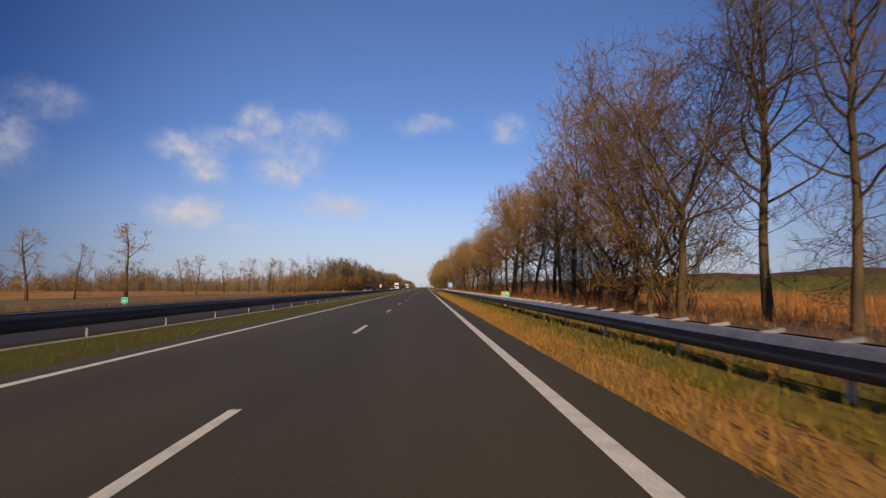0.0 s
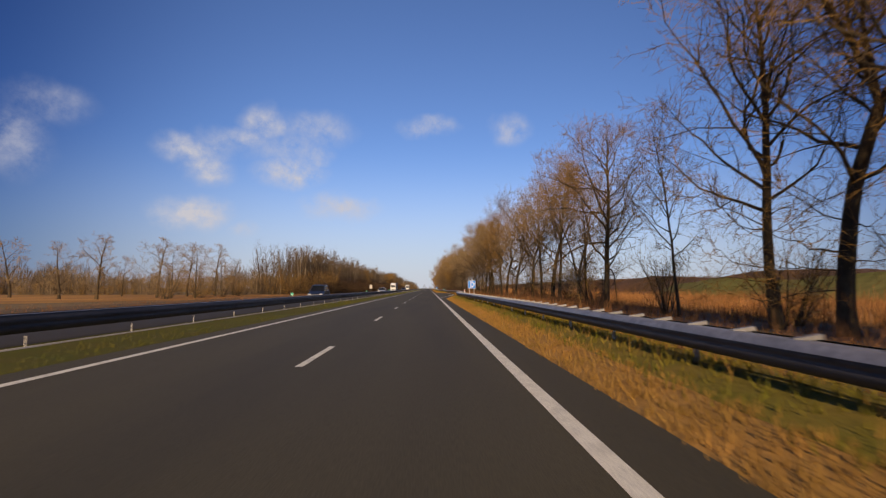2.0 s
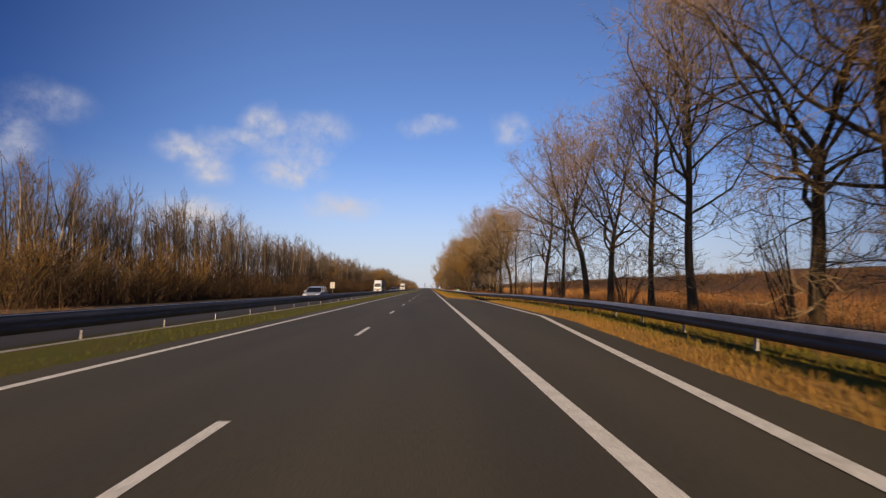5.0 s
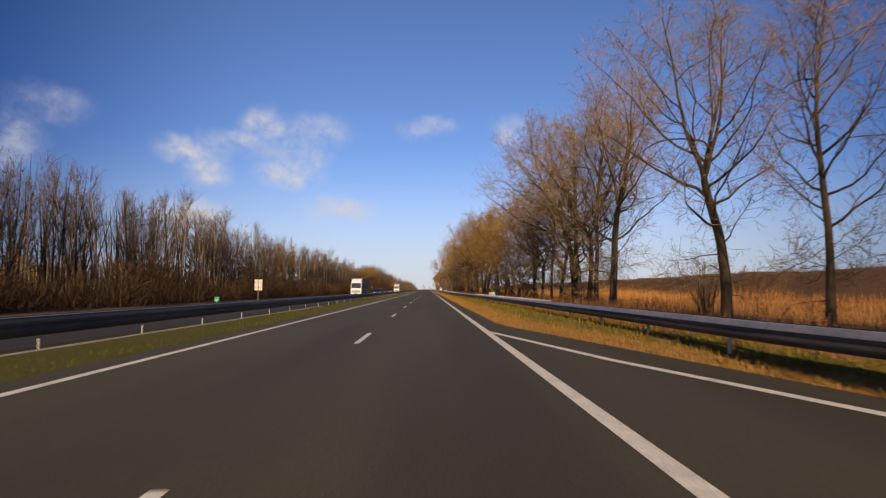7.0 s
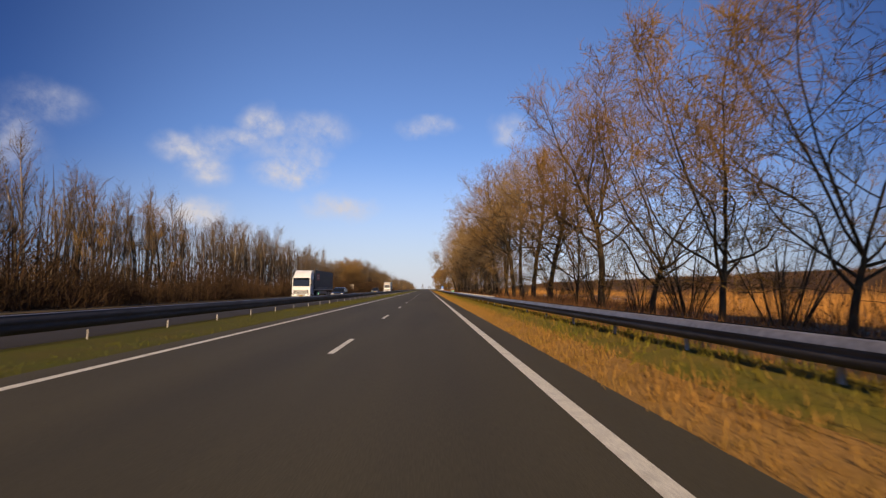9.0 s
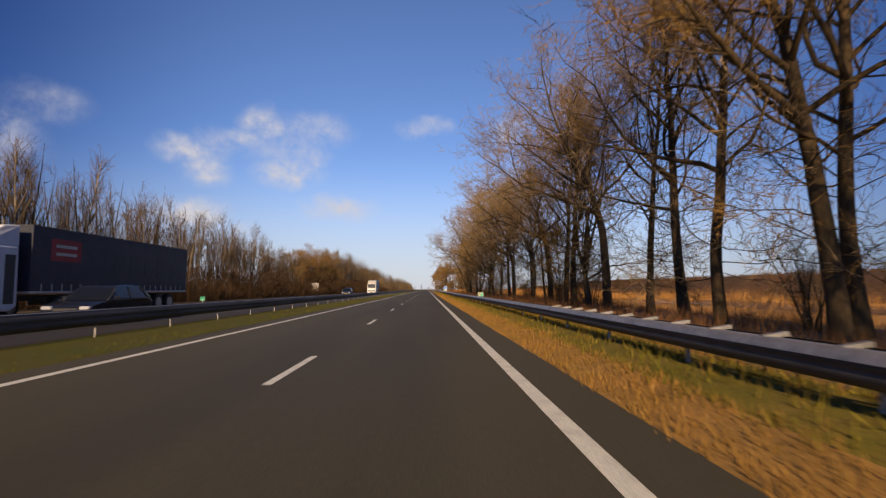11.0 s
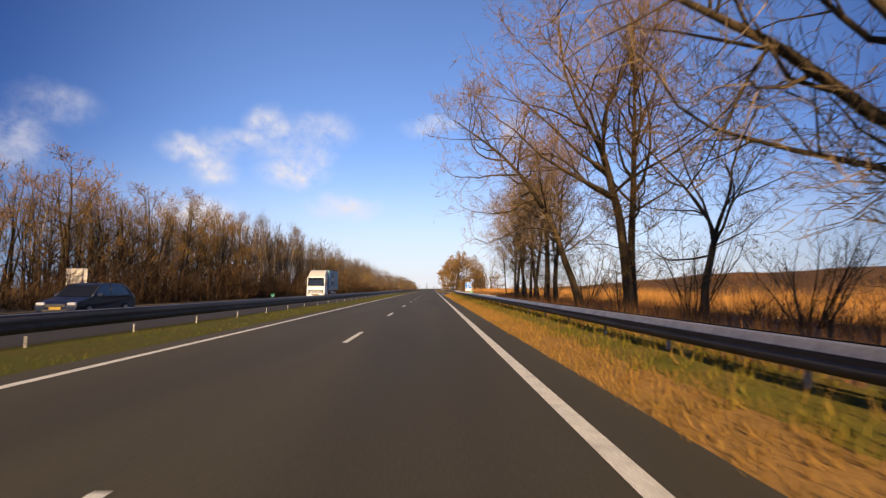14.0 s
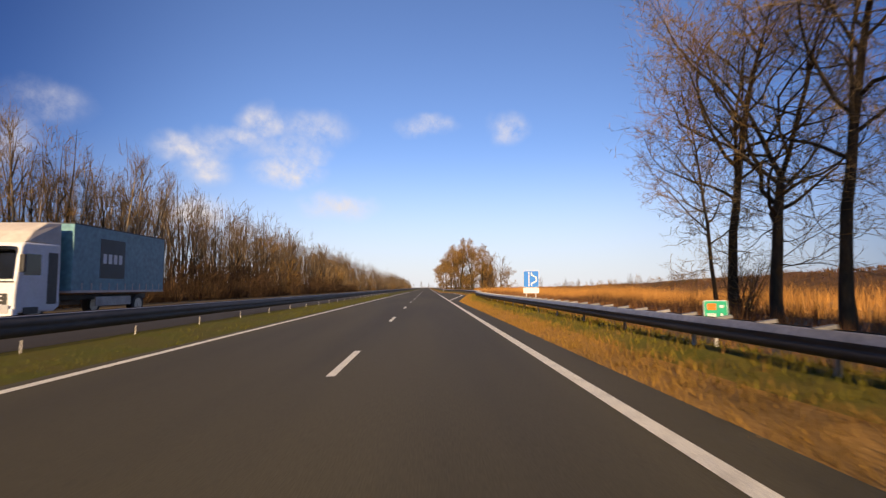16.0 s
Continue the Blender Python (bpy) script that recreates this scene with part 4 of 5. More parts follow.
# ---- grass, reeds and brush ----
def blades(name, x, y, z, height, width, lean, mat, label, category, seed, clump=1, patchy=False):
    """Thin standing blades at the given places, as one mesh."""
    g = np.random.default_rng(seed)
    if clump > 1:
        x, y, z = (np.repeat(v, clump) for v in (x, y, z))
        x, y = x + g.normal(0, 0.05, len(x)), y + g.normal(0, 0.05, len(x))
    n = len(x)
    a = g.uniform(0, 2 * np.pi, n)
    h = g.uniform(height[0], height[1], n)
    if patchy:  # taller and lower drifts
        h *= np.clip(0.85 + 0.3 * np.sin(x * 0.31 + 1.7 * np.sin(y * 0.11)) + 0.25 * np.sin(y * 0.23 + x * 0.17) + 0.2 * np.sin(y * 0.71 - x * 0.5), 0.3, 1.5)
    w = g.uniform(0.6, 1.2, n) * width / 2
    la, ll = g.uniform(0, 2 * np.pi, n), np.abs(g.normal(0, lean, n)) * h
    base = np.stack([x, y, z - 0.03], 1)
    side = np.stack([np.cos(a) * w, np.sin(a) * w, np.zeros(n)], 1)
    tip = base + np.stack([np.cos(la) * ll, np.sin(la) * ll, h + 0.03], 1)
    v = np.stack([base - side, base + side, tip], 1).reshape(-1, 3)
    me = bpy.data.meshes.new(name)
    me.vertices.add(3 * n)
    me.vertices.foreach_set("co", v.ravel())
    me.loops.add(3 * n)
    me.loops.foreach_set("vertex_index", np.arange(3 * n, dtype=np.int32))
    me.polygons.add(n)
    me.polygons.foreach_set("loop_start", np.arange(0, 3 * n, 3, dtype=np.int32))
    me.update(calc_edges=True)
    me.materials.append(mat)
    return tagged(new(name, me), label, category, kind="stuff")


def interp(points, y):
    return np.interp(y, [p[0] for p in points], [p[1] for p in points])


def on_bank(seed, n, u0, u1, power=1.0):
    g = np.random.default_rng(seed)
    y = g.uniform(-6, 500, n)
    u = u0 + (u1 - u0) * g.uniform(0, 1, n) ** power
    a = interp(EDGE_R, y) + 0.02
    x = a + (interp(RAIL_R, y) + 1.9 - a) * u
    z = np.interp(u, [0, 0.12, 0.3, 0.45, 0.7, 1.0], [-0.035, 0.02, 0.17, 0.24, 0.2, -0.1])
    return x, y, z


g = np.random.default_rng(3)
blades("dry_grass", *on_bank(1, 46000, 0.0, 0.27), (0.05, 0.15), 0.02, 0.6, GRASS_GOLD, "dry straw-coloured grass along the road edge", "grass", 11, 3)
blades("green_grass", *on_bank(2, 28000, 0.2, 0.95), (0.06, 0.18), 0.026, 0.6, GRASS_GREEN, "rough green grass under the guard rail", "grass", 12, 3)
blades("dry_tufts", *on_bank(4, 3500, 0.25, 1.0), (0.1, 0.28), 0.016, 0.5, GRASS_GOLD, "dry tufts scattered in the green verge", "grass", 13, 3)
n = 20000
my = g.uniform(-6, 500, n)
blades("median_grass", -6.15 - 2.05 * g.uniform(0, 1, n) ** 0.9 - 0.12 * np.sin(my * 1.7), my, np.full(n, -0.01), (0.05, 0.17), 0.012, 0.45, GRASS_MEDIAN, "rough green grass of the median", "grass", 14, 3, True)
n = 44000
by = g.uniform(-6, 520, n)
bx = interp(RAIL_R, by) + 0.55 + g.uniform(0, 1, n) * (16 - interp(RAIL_R, by))
blades("dead_stalks", bx, by, np.full(n, -0.03), (0.25, 0.95), 0.022, 0.45, STALK, "brown dead stalks and brambles below the trees", "brush", 16, 3, True)
n = 60000
ry = g.uniform(-10, 640, n)
rx = 15.5 + g.uniform(0, 1, n) ** 1.4 * 30
wet = (np.abs(ry - 318) < 34 + 4 * np.sin(rx)) & (rx > 24 + 1.5 * np.sin(ry * 0.4)) & (rx < 36 + np.sin(ry * 0.3))
rx, ry = rx[~wet], ry[~wet]
n = len(rx)
# reeds kept short here so that the camera sees the pond
low = (np.abs(ry - 315) < 40) & (rx < 26)
blades("low_reeds", rx[low][::2], ry[low][::2], np.full(len(rx[low][::2]), -0.08), (0.12, 0.42), 0.024, 0.4, REED, "low flattened reeds beside the ditch water", "reeds", 22, 3, True)
rx, ry = rx[~low], ry[~low]
near = ry < 235
blades("reeds", rx[near], ry[near], np.full(near.sum(), -0.08), (0.5, 1.35), 0.028, 0.35, REED_DIM, "field of tangled brown reeds", "reeds", 17, 3, True)
blades("reeds", rx[~near], ry[~near], np.full((~near).sum(), -0.08), (0.6, 1.6), 0.028, 0.3, REED, "field of tall dry golden reeds", "reeds", 21, 3, True)
n = 40000
ly = 163 + g.uniform(0, 1, n) * 420
lx = -22.5 - np.abs(g.normal(0, 4.5, n))
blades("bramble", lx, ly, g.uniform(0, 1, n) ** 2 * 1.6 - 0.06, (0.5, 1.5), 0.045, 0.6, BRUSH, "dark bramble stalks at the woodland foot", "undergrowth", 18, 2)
n = 9000
ly = g.uniform(-10, 165, n)
blades("field_stalks", -19 - np.abs(g.normal(0, 5, n)), ly, np.full(n, -0.06), (0.12, 0.4), 0.02, 0.4, STALK, "dry stalks along the far roadside", "reeds", 19, 2)


# ---- ground beyond the trees ----
def dike_height(y):
    return along([(-100, 3.9), (60, 3.9), (150, 3.7), (300, 3.9), (470, 4.0), (500, 3.0), (530, 2.3), (620, 1.3), (900, 0.6), (1400, 0.2)], y)


DIKE_SECTION = ((42, -0.12), (46, 0.25), (50, 0.72), (54, 0.96), (60, 1.0), (66, 0.8), (74, -0.1))


def dike(name, a, b, mat, label, first=0, last=6):
    rows = []
    y = a
    while y <= b:
        h = dike_height(y)
        row = []
        for k, (x, u) in enumerate(DIKE_SECTION):
            if first <= k <= last:
                row.append((x + 2.5 * math.sin(y * 0.021), y, u * h + (bumpy(x, y, 0.9, 0.06) + bumpy(x, y, 0.4, 0.17) if 0 < k < 6 else 0)))
        rows.append(row)
        y += 4
    strip(name, rows, mat, label, "bank")


dike("grass_dike", -120, 156, DIKE_GREEN, "low green grassed slope beyond the field", 0, 2)
dike("heath_crest", -120, 156, HEATH, "brown crest of the grassed slope", 2, 6)
dike("heath_bank", 156, 1200, HEATH, "brown heath-covered bank beyond the reed field")
strip("reed_ground", [[(15.9, y, -0.07), (30, y, -0.06), (44, y, -0.07)] for y in ys(20, -120, 900)], GOLD_FIELD, "straw-coloured ground under the reeds", "ground")
strip("straw_field", [[(41, y, -0.07), (300, y, -0.06), (900, y, -0.07)] for y in ys(40, 560, 1500)], GOLD_FIELD, "wide straw-coloured field", "ground")
FIELD_EDGE = [(-40, -44.5), (70, -44), (95, -40), (112, -28), (160, -26.5)]
strip("stubble_field", [[(-150 + 2.5 * math.sin(y * 0.13) + 1.5 * math.sin(y * 0.41), y, -0.06), (-90, y, -0.05), (along(FIELD_EDGE, y) + 0.8 * math.sin(y * 0.33) + 0.5 * math.sin(y * 0.9), y, -0.06)] for y in ys(3.0, -40, 161)],
      GOLD_FIELD, "straw-coloured stubble field beyond the oncoming road", "ground")
n = 16000
hy = g.uniform(158, 640, n)
hx = 45 + g.uniform(0, 1, n) * 16
hz = np.array([dike_height(v) for v in hy]) * np.interp(hx, [42, 46, 50, 54, 60], [-0.12, 0.25, 0.72, 0.96, 1.0]) - 0.15
blades("heath_shrubs", hx + 2.5 * np.sin(hy * 0.021), hy, hz, (0.25, 0.8), 0.09, 0.7, HEATH, "brown heath shrubs on the bank", "shrubs", 20, 3, True)


strip("pond", [[(30.5 - half + 0.7 * math.sin(y * 0.37), y, -0.035), (30.5, y, -0.035), (30.5 + half + 0.8 * math.sin(y * 0.29 + 1), y, -0.035)]
               for y, half in ((286 + k * 2.5, 6.5 * min(1.0, math.sin(math.pi * (k + 0.5) / 27) * 2.2) ** 0.5) for k in range(27))], WATER, "still grey-blue water of a ditch among reeds", "water")


def far_crown(seed, height, mat, wide=0.36, n=170, low=0.12, stout=0.0055):
    """A light tree or bush for the distance: a stem and many thin branches inside a rounded outline."""
    rng = random.Random(seed)
    v, f = [], []
    tube(v, f, [Vector((0, 0, -0.1)), Vector((0, 0, height * 0.5)), Vector((0.1, 0, height * 0.8))], [height * 0.016, height * 0.01, 0.0], 4)
    for _ in range(n):
        a, u = rng.uniform(0, 6.28), rng.uniform(low, 1.0)
        r = height * wide * math.sqrt(max(0.0, 1 - ((u - 0.55) / 0.5) ** 2)) * rng.uniform(0.5, 1.1)
        e = Vector((math.cos(a) * r, math.sin(a) * r, height * u))
        b = Vector((e.x * rng.uniform(0.1, 0.75), e.y * rng.uniform(0.1, 0.75), height * max(0.0, u - rng.uniform(0.08, 0.3))))
        o = Vector((rng.uniform(-1, 1), rng.uniform(-1, 1), rng.uniform(-0.3, 0.3))) * height * stout
        k = len(v)
        v += [b - o, b + o, e]
        f.append((k, k + 1, k + 2))
    return (mesh("far_crown", v, f, mat),)


FAR = [far_crown(200, 9, TWIG, 0.4, 120, 0.05, 0.0105), far_crown(201, 11, TWIG_GREY, 0.34, 120, 0.05, 0.01), far_crown(202, 7, TWIG_GOLD, 0.5, 120, 0.04, 0.0118), far_crown(203, 12, TWIG_GREY, 0.26, 110, 0.08, 0.0088)]
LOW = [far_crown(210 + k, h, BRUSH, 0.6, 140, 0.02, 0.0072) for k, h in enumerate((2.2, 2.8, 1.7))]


def far_trees(x0, y0, x1, y1, n, scale, depth, seed, label):
    rng = random.Random(seed)
    spots = []
    for _ in range(n):
        u = rng.random()
        sc = scale * rng.uniform(0.6, 1.15) * (0.85 + 0.25 * math.sin(u * 31 + seed))
        spots.append((x0 + (x1 - x0) * u + rng.uniform(-depth, depth), y0 + (y1 - y0) * u + rng.uniform(-depth, depth), -0.1, rng.randrange(4), sc))
    joined("far_wood", rng, spots, FAR, label, "woodland")


far_trees(-300, 60, -50, 340, 560, 0.9, 12, 31, "brown bare treeline beyond the field")
far_trees(-175, 145, -58, 275, 240, 0.75, 9, 41, "dense brown brushwood beyond the field")
far_trees(-125, 163, -33, 173, 260, 0.56, 5, 42, "dense brown brushwood where the field ends")
far_trees(-520, -60, -180, 330, 200, 1.25, 14, 32, "distant bare treeline on the horizon")
far_trees(-28, 480, -25, 1150, 280, 0.95, 3, 37, "golden-brown bare woodland edge in the distance")
far_trees(-60, 320, -38, 170, 70, 0.8, 7, 36, "bare trees where the field meets the woodland")
far_trees(-220, 1480, 220, 1500, 90, 1.0, 20, 38, "distant bare treeline where the road fades")
far_trees(12, 596, 30, 640, 34, 1.2, 5, 39, "dense golden brushwood inside the distant clump")
far_trees(120, 900, 700, 800, 110, 1.0, 16, 33, "distant bare treeline on the horizon")
far_trees(95, -40, 165, 560, 160, 0.6, 10, 34, "bare hedge line beyond the bank")
far_trees(300, 100, 420, 800, 90, 1.2, 20, 35, "distant bare treeline on a rise")
rng = random.Random(77)
joined("bank_shrubs", rng, [(48 + rng.uniform(0, 12) + 2.5 * math.sin(y * 0.021), y, dike_height(y) * 0.78, rng.choice((0, 1, 2)), rng.uniform(0.1, 0.3)) for y in [rng.uniform(190, 640) for _ in range(170)]],
       FAR, "scattered bare shrubs on the heath bank", "shrubs")
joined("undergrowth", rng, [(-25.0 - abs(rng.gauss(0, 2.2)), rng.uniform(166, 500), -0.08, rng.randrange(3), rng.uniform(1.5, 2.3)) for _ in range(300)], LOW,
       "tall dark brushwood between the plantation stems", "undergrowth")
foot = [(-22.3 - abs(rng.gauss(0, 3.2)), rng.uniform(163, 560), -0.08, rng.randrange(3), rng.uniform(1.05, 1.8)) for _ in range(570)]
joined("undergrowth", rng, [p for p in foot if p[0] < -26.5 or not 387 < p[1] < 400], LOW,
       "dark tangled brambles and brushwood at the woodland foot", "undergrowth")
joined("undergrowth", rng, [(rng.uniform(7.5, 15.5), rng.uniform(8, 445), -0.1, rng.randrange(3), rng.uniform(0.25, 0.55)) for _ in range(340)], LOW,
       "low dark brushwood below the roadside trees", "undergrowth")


# ---- signs ----
def poly(name, pts, thick, mat):
    """An upright plate facing -y: outline pts (x, z)."""
    n = len(pts)
    v = [(x, 0, z) for x, z in pts] + [(x, thick, z) for x, z in pts]
    f = [tuple(range(n)), tuple(reversed(range(n, 2 * n)))] + [(i, i + n, (i + 1) % n + n, (i + 1) % n) for i in range(n)]
    return mesh(name, v, f, mat)


def plate(w, h, r=0.05, n=4):
    pts = []
    for cx, cz, a0 in ((w / 2 - r, h / 2 - r, 0), (-w / 2 + r, h / 2 - r, 90), (-w / 2 + r, -h / 2 + r, 180), (w / 2 - r, -h / 2 + r, 270)):
        for k in range(n + 1):
            a = radians(a0 + 90 * k / n)
            pts.append((cx + r * math.cos(a), cz + r * math.sin(a)))
    return list(reversed(pts))


def pole_mesh(r, h, mat, sides=10):
    v, f = [], []
    tube(v, f, [Vector((0, 0, 0)), Vector((0, 0, h))], [r, r], sides, True)
    return mesh("pole", v, f, mat, False)


def bay_sign(x, y, sub):
    ob = thing("bay_sign", "square blue sign with a white lay-by picture on two posts", "road sign", at=(x, y, -0.05), rz=-2)
    pl = pole_mesh(0.038, 2.2, POST)
    for px in (-0.3, 0.3):
        part("pole", pl, ob, at=(px, 0.06, 0))
    border = part("board", poly("board", plate(1.0, 1.06, 0.07), 0.02, WHITE), ob, "white-edged board", at=(0, 0.0, 1.85))
    part("blue_face", poly("blue_face", plate(0.95, 1.01, 0.05), 0.004, BLUE), border, "blue face", at=(0, -0.006, 0))
    bar = poly("white_bar", plate(0.07, 0.16, 0.005, 1), 0.003, WHITE)
    for k in range(5):
        part("white_bar", bar, border, at=(-0.14, -0.011, -0.37 + 0.185 * k))
    c = [(-0.02, 0.42), (0.06, 0.42), (0.06, 0.29), (0.36, 0.14), (0.36, -0.16), (0.06, -0.31), (0.06, -0.43), (-0.02, -0.43), (-0.02, -0.26), (0.28, -0.11), (0.28, 0.09), (-0.02, 0.24)]
    part("bay_outline", poly("bay_outline", list(reversed(c)), 0.003, WHITE), border, "white outline of a lay-by", at=(0, -0.011, 0))
    if sub:
        part("lower_plate", poly("lower_plate", plate(1.0, 0.34, 0.03), 0.02, WHITE), ob, "white plate below the sign", at=(0, 0, 1.12))


bay_sign(6.03, 123.0, False)
bay_sign(6.15, 447.5, True)


def hectometre_sign(x, y):
    ob = thing("distance_sign", "small green marker plate on a post at the guard rail", "road sign", "green marker plates", at=(x, y, -0.02), rz=-3)
    part("pole", pole_mesh(0.03, 0.8, WHITE), ob, "white post", at=(0, 0.03, 0))
    b = part("board", poly("board", plate(0.44, 0.36, 0.03), 0.015, WHITE), ob, "white-edged plate", at=(0, 0, 0.88))
    part("green_face", poly("green_face", plate(0.415, 0.335, 0.025), 0.003, GREEN), b, "green face", at=(0, -0.005, 0))
    part("orange_panel", poly("orange_panel", plate(0.16, 0.12, 0.005, 1), 0.002, ORANGE), b, "orange panel", at=(-0.08, -0.009, 0.065))
    small = poly("white_bar", plate(0.035, 0.075, 0.004, 1), 0.002, WHITE)
    for px in (-0.14, -0.085, -0.03, 0.1):
        part("white_bar", small, b, at=(px, -0.009, -0.09))
    part("white_bar", poly("white_bar", plate(0.07, 0.05, 0.004, 1), 0.002, WHITE), b, at=(0.1, -0.009, 0.07))


for y in (28.4, 226.0, 324.5, 424.3):
    hectometre_sign(along(RAIL_R, y) + 0.55, y)


def far_marker(y):
    ob = thing("distance_sign", "small green marker plate on a low post beyond the oncoming lanes", "road sign", "far marker plates", at=(-21.5, y, -0.08))
    part("pole", pole_mesh(0.03, 0.5, WHITE), ob, "white post")
    b = part("board", poly("board", plate(0.44, 0.42, 0.03), 0.015, WHITE), ob, "white-edged plate", at=(0, -0.035, 0.42))
    part("green_face", poly("green_face", plate(0.42, 0.4, 0.025), 0.003, GREEN), b, "green face", at=(0, -0.005, 0))
    small = poly("white_bar", plate(0.05, 0.1, 0.004, 1), 0.002, WHITE)
    for px in (-0.1, 0.0, 0.1):
        part("white_bar", small, b, at=(px, -0.009, -0.06))


for y in (38.0, 137.0, 235.0, 334.5, 433.0):
    far_marker(y)


def back_board(x, y, w, h, z, legs, label):
    ob = thing("sign_board", label, "road sign", "boards of the oncoming side", at=(x, y, -0.06))
    for px in ((-w * 0.3, w * 0.3) if legs == 2 else (0,)):
        part("pole", pole_mesh(0.04, z + h, ZINC), ob, at=(px, -0.03, 0))
    if legs == 2:
        v, f = [], []
        tube(v, f, [Vector((0, -0.03, z + h * 0.6)), Vector((0, -1.1, 0))], [0.035, 0.035], 8, True)
        strut = mesh("strut", v, f, ZINC)
        for px in (-w * 0.3, w * 0.3):
            part("strut", strut, ob, "slanting support", at=(px, 0, 0))
    b = part("board", poly("board", plate(w, h, 0.05), 0.03, SIGN_BACK), ob, "pale metal back of the board", at=(0, 0, z + h / 2))
    for k in (0.3, 0.7):
        part("brace", box_mesh("brace", (0, -0.02, 0), (w * 0.92, 0.03, 0.05), ZINC), b, at=(0, 0, (k - 0.5) * h))


back_board(-24.4, 398.4, 1.45, 1.75, 0.95, 2, "pale back of a large sign board on two legs")
back_board(-21.3, 247.0, 0.95, 1.35, 1.25, 1, "pale back of a small upright sign on one leg")


def delineator(x, y):
    ob = thing("delineator", "slim white roadside post with a dark band", "marker post", at=(x, y, -0.05))
    part("body", box_mesh("body", (0, 0, 0.6), (0.11, 0.07, 1.2), WHITE, 0.02), ob)
    part("reflector", box_mesh("reflector", (0, -0.037, 1.05), (0.06, 0.008, 0.14), ORANGE), ob, "orange reflector")


delineator(5.35, 126.9)
delineator(4.2, 560.0)


# ---- vehicles (their noses point to -y) ----
def prism(name, prof, half, mat, taper=None, bevel=0.0):
    """A body of the side profile prof [(y, z)] with the half-widths given, one for each point or one for all."""
    bm = bmesh.new()
    hw = half if isinstance(half, (list, tuple)) else [half] * len(prof)
    lft = [bm.verts.new((-w, y, z)) for (y, z), w in zip(prof, hw)]
    rgt = [bm.verts.new((w, y, z)) for (y, z), w in zip(prof, hw)]
    bm.faces.new(lft)
    bm.faces.new(list(reversed(rgt)))
    n = len(prof)
    for i in range(n):
        j = (i + 1) % n
        bm.faces.new((lft[i], rgt[i], rgt[j], lft[j]))
    bmesh.ops.recalc_face_normals(bm, faces=bm.faces[:])
    if bevel:
        bmesh.ops.bevel(bm, geom=bm.edges[:], offset=bevel, segments=2, profile=0.5, affect="EDGES", clamp_overlap=True)
    me = bpy.data.meshes.new(name)
    bm.to_mesh(me)
    bm.free()
    me.materials.append(mat)
    return me


def wheel_meshes(r, w):
    v, f = [], []
    tube(v, f, [Vector((-w / 2, 0, 0)), Vector((-w / 2 + 0.03, 0, 0)), Vector((w / 2 - 0.03, 0, 0)), Vector((w / 2, 0, 0))], [r - 0.03, r, r, r - 0.03], 20, True)
    tyre = mesh("tyre", v, f, BLACK)
    v, f = [], []
    tube(v, f, [Vector((-w / 2 - 0.006, 0, 0)), Vector((w / 2 + 0.006, 0, 0))], [r * 0.62, r * 0.62], 16, True)
    tube(v, f, [Vector((-w / 2 - 0.03, 0, 0)), Vector((w / 2 + 0.03, 0, 0))], [r * 0.2, r * 0.2], 10, True)
    return tyre, mesh("rim", v, f, RIM)


def add_wheels(ob, r, w, places):
    tyre, rim = wheel_meshes(r, w)
    for x, y in places:
        t = part("wheel", tyre, ob, at=(x, y, r))
        part("rim", rim, t)


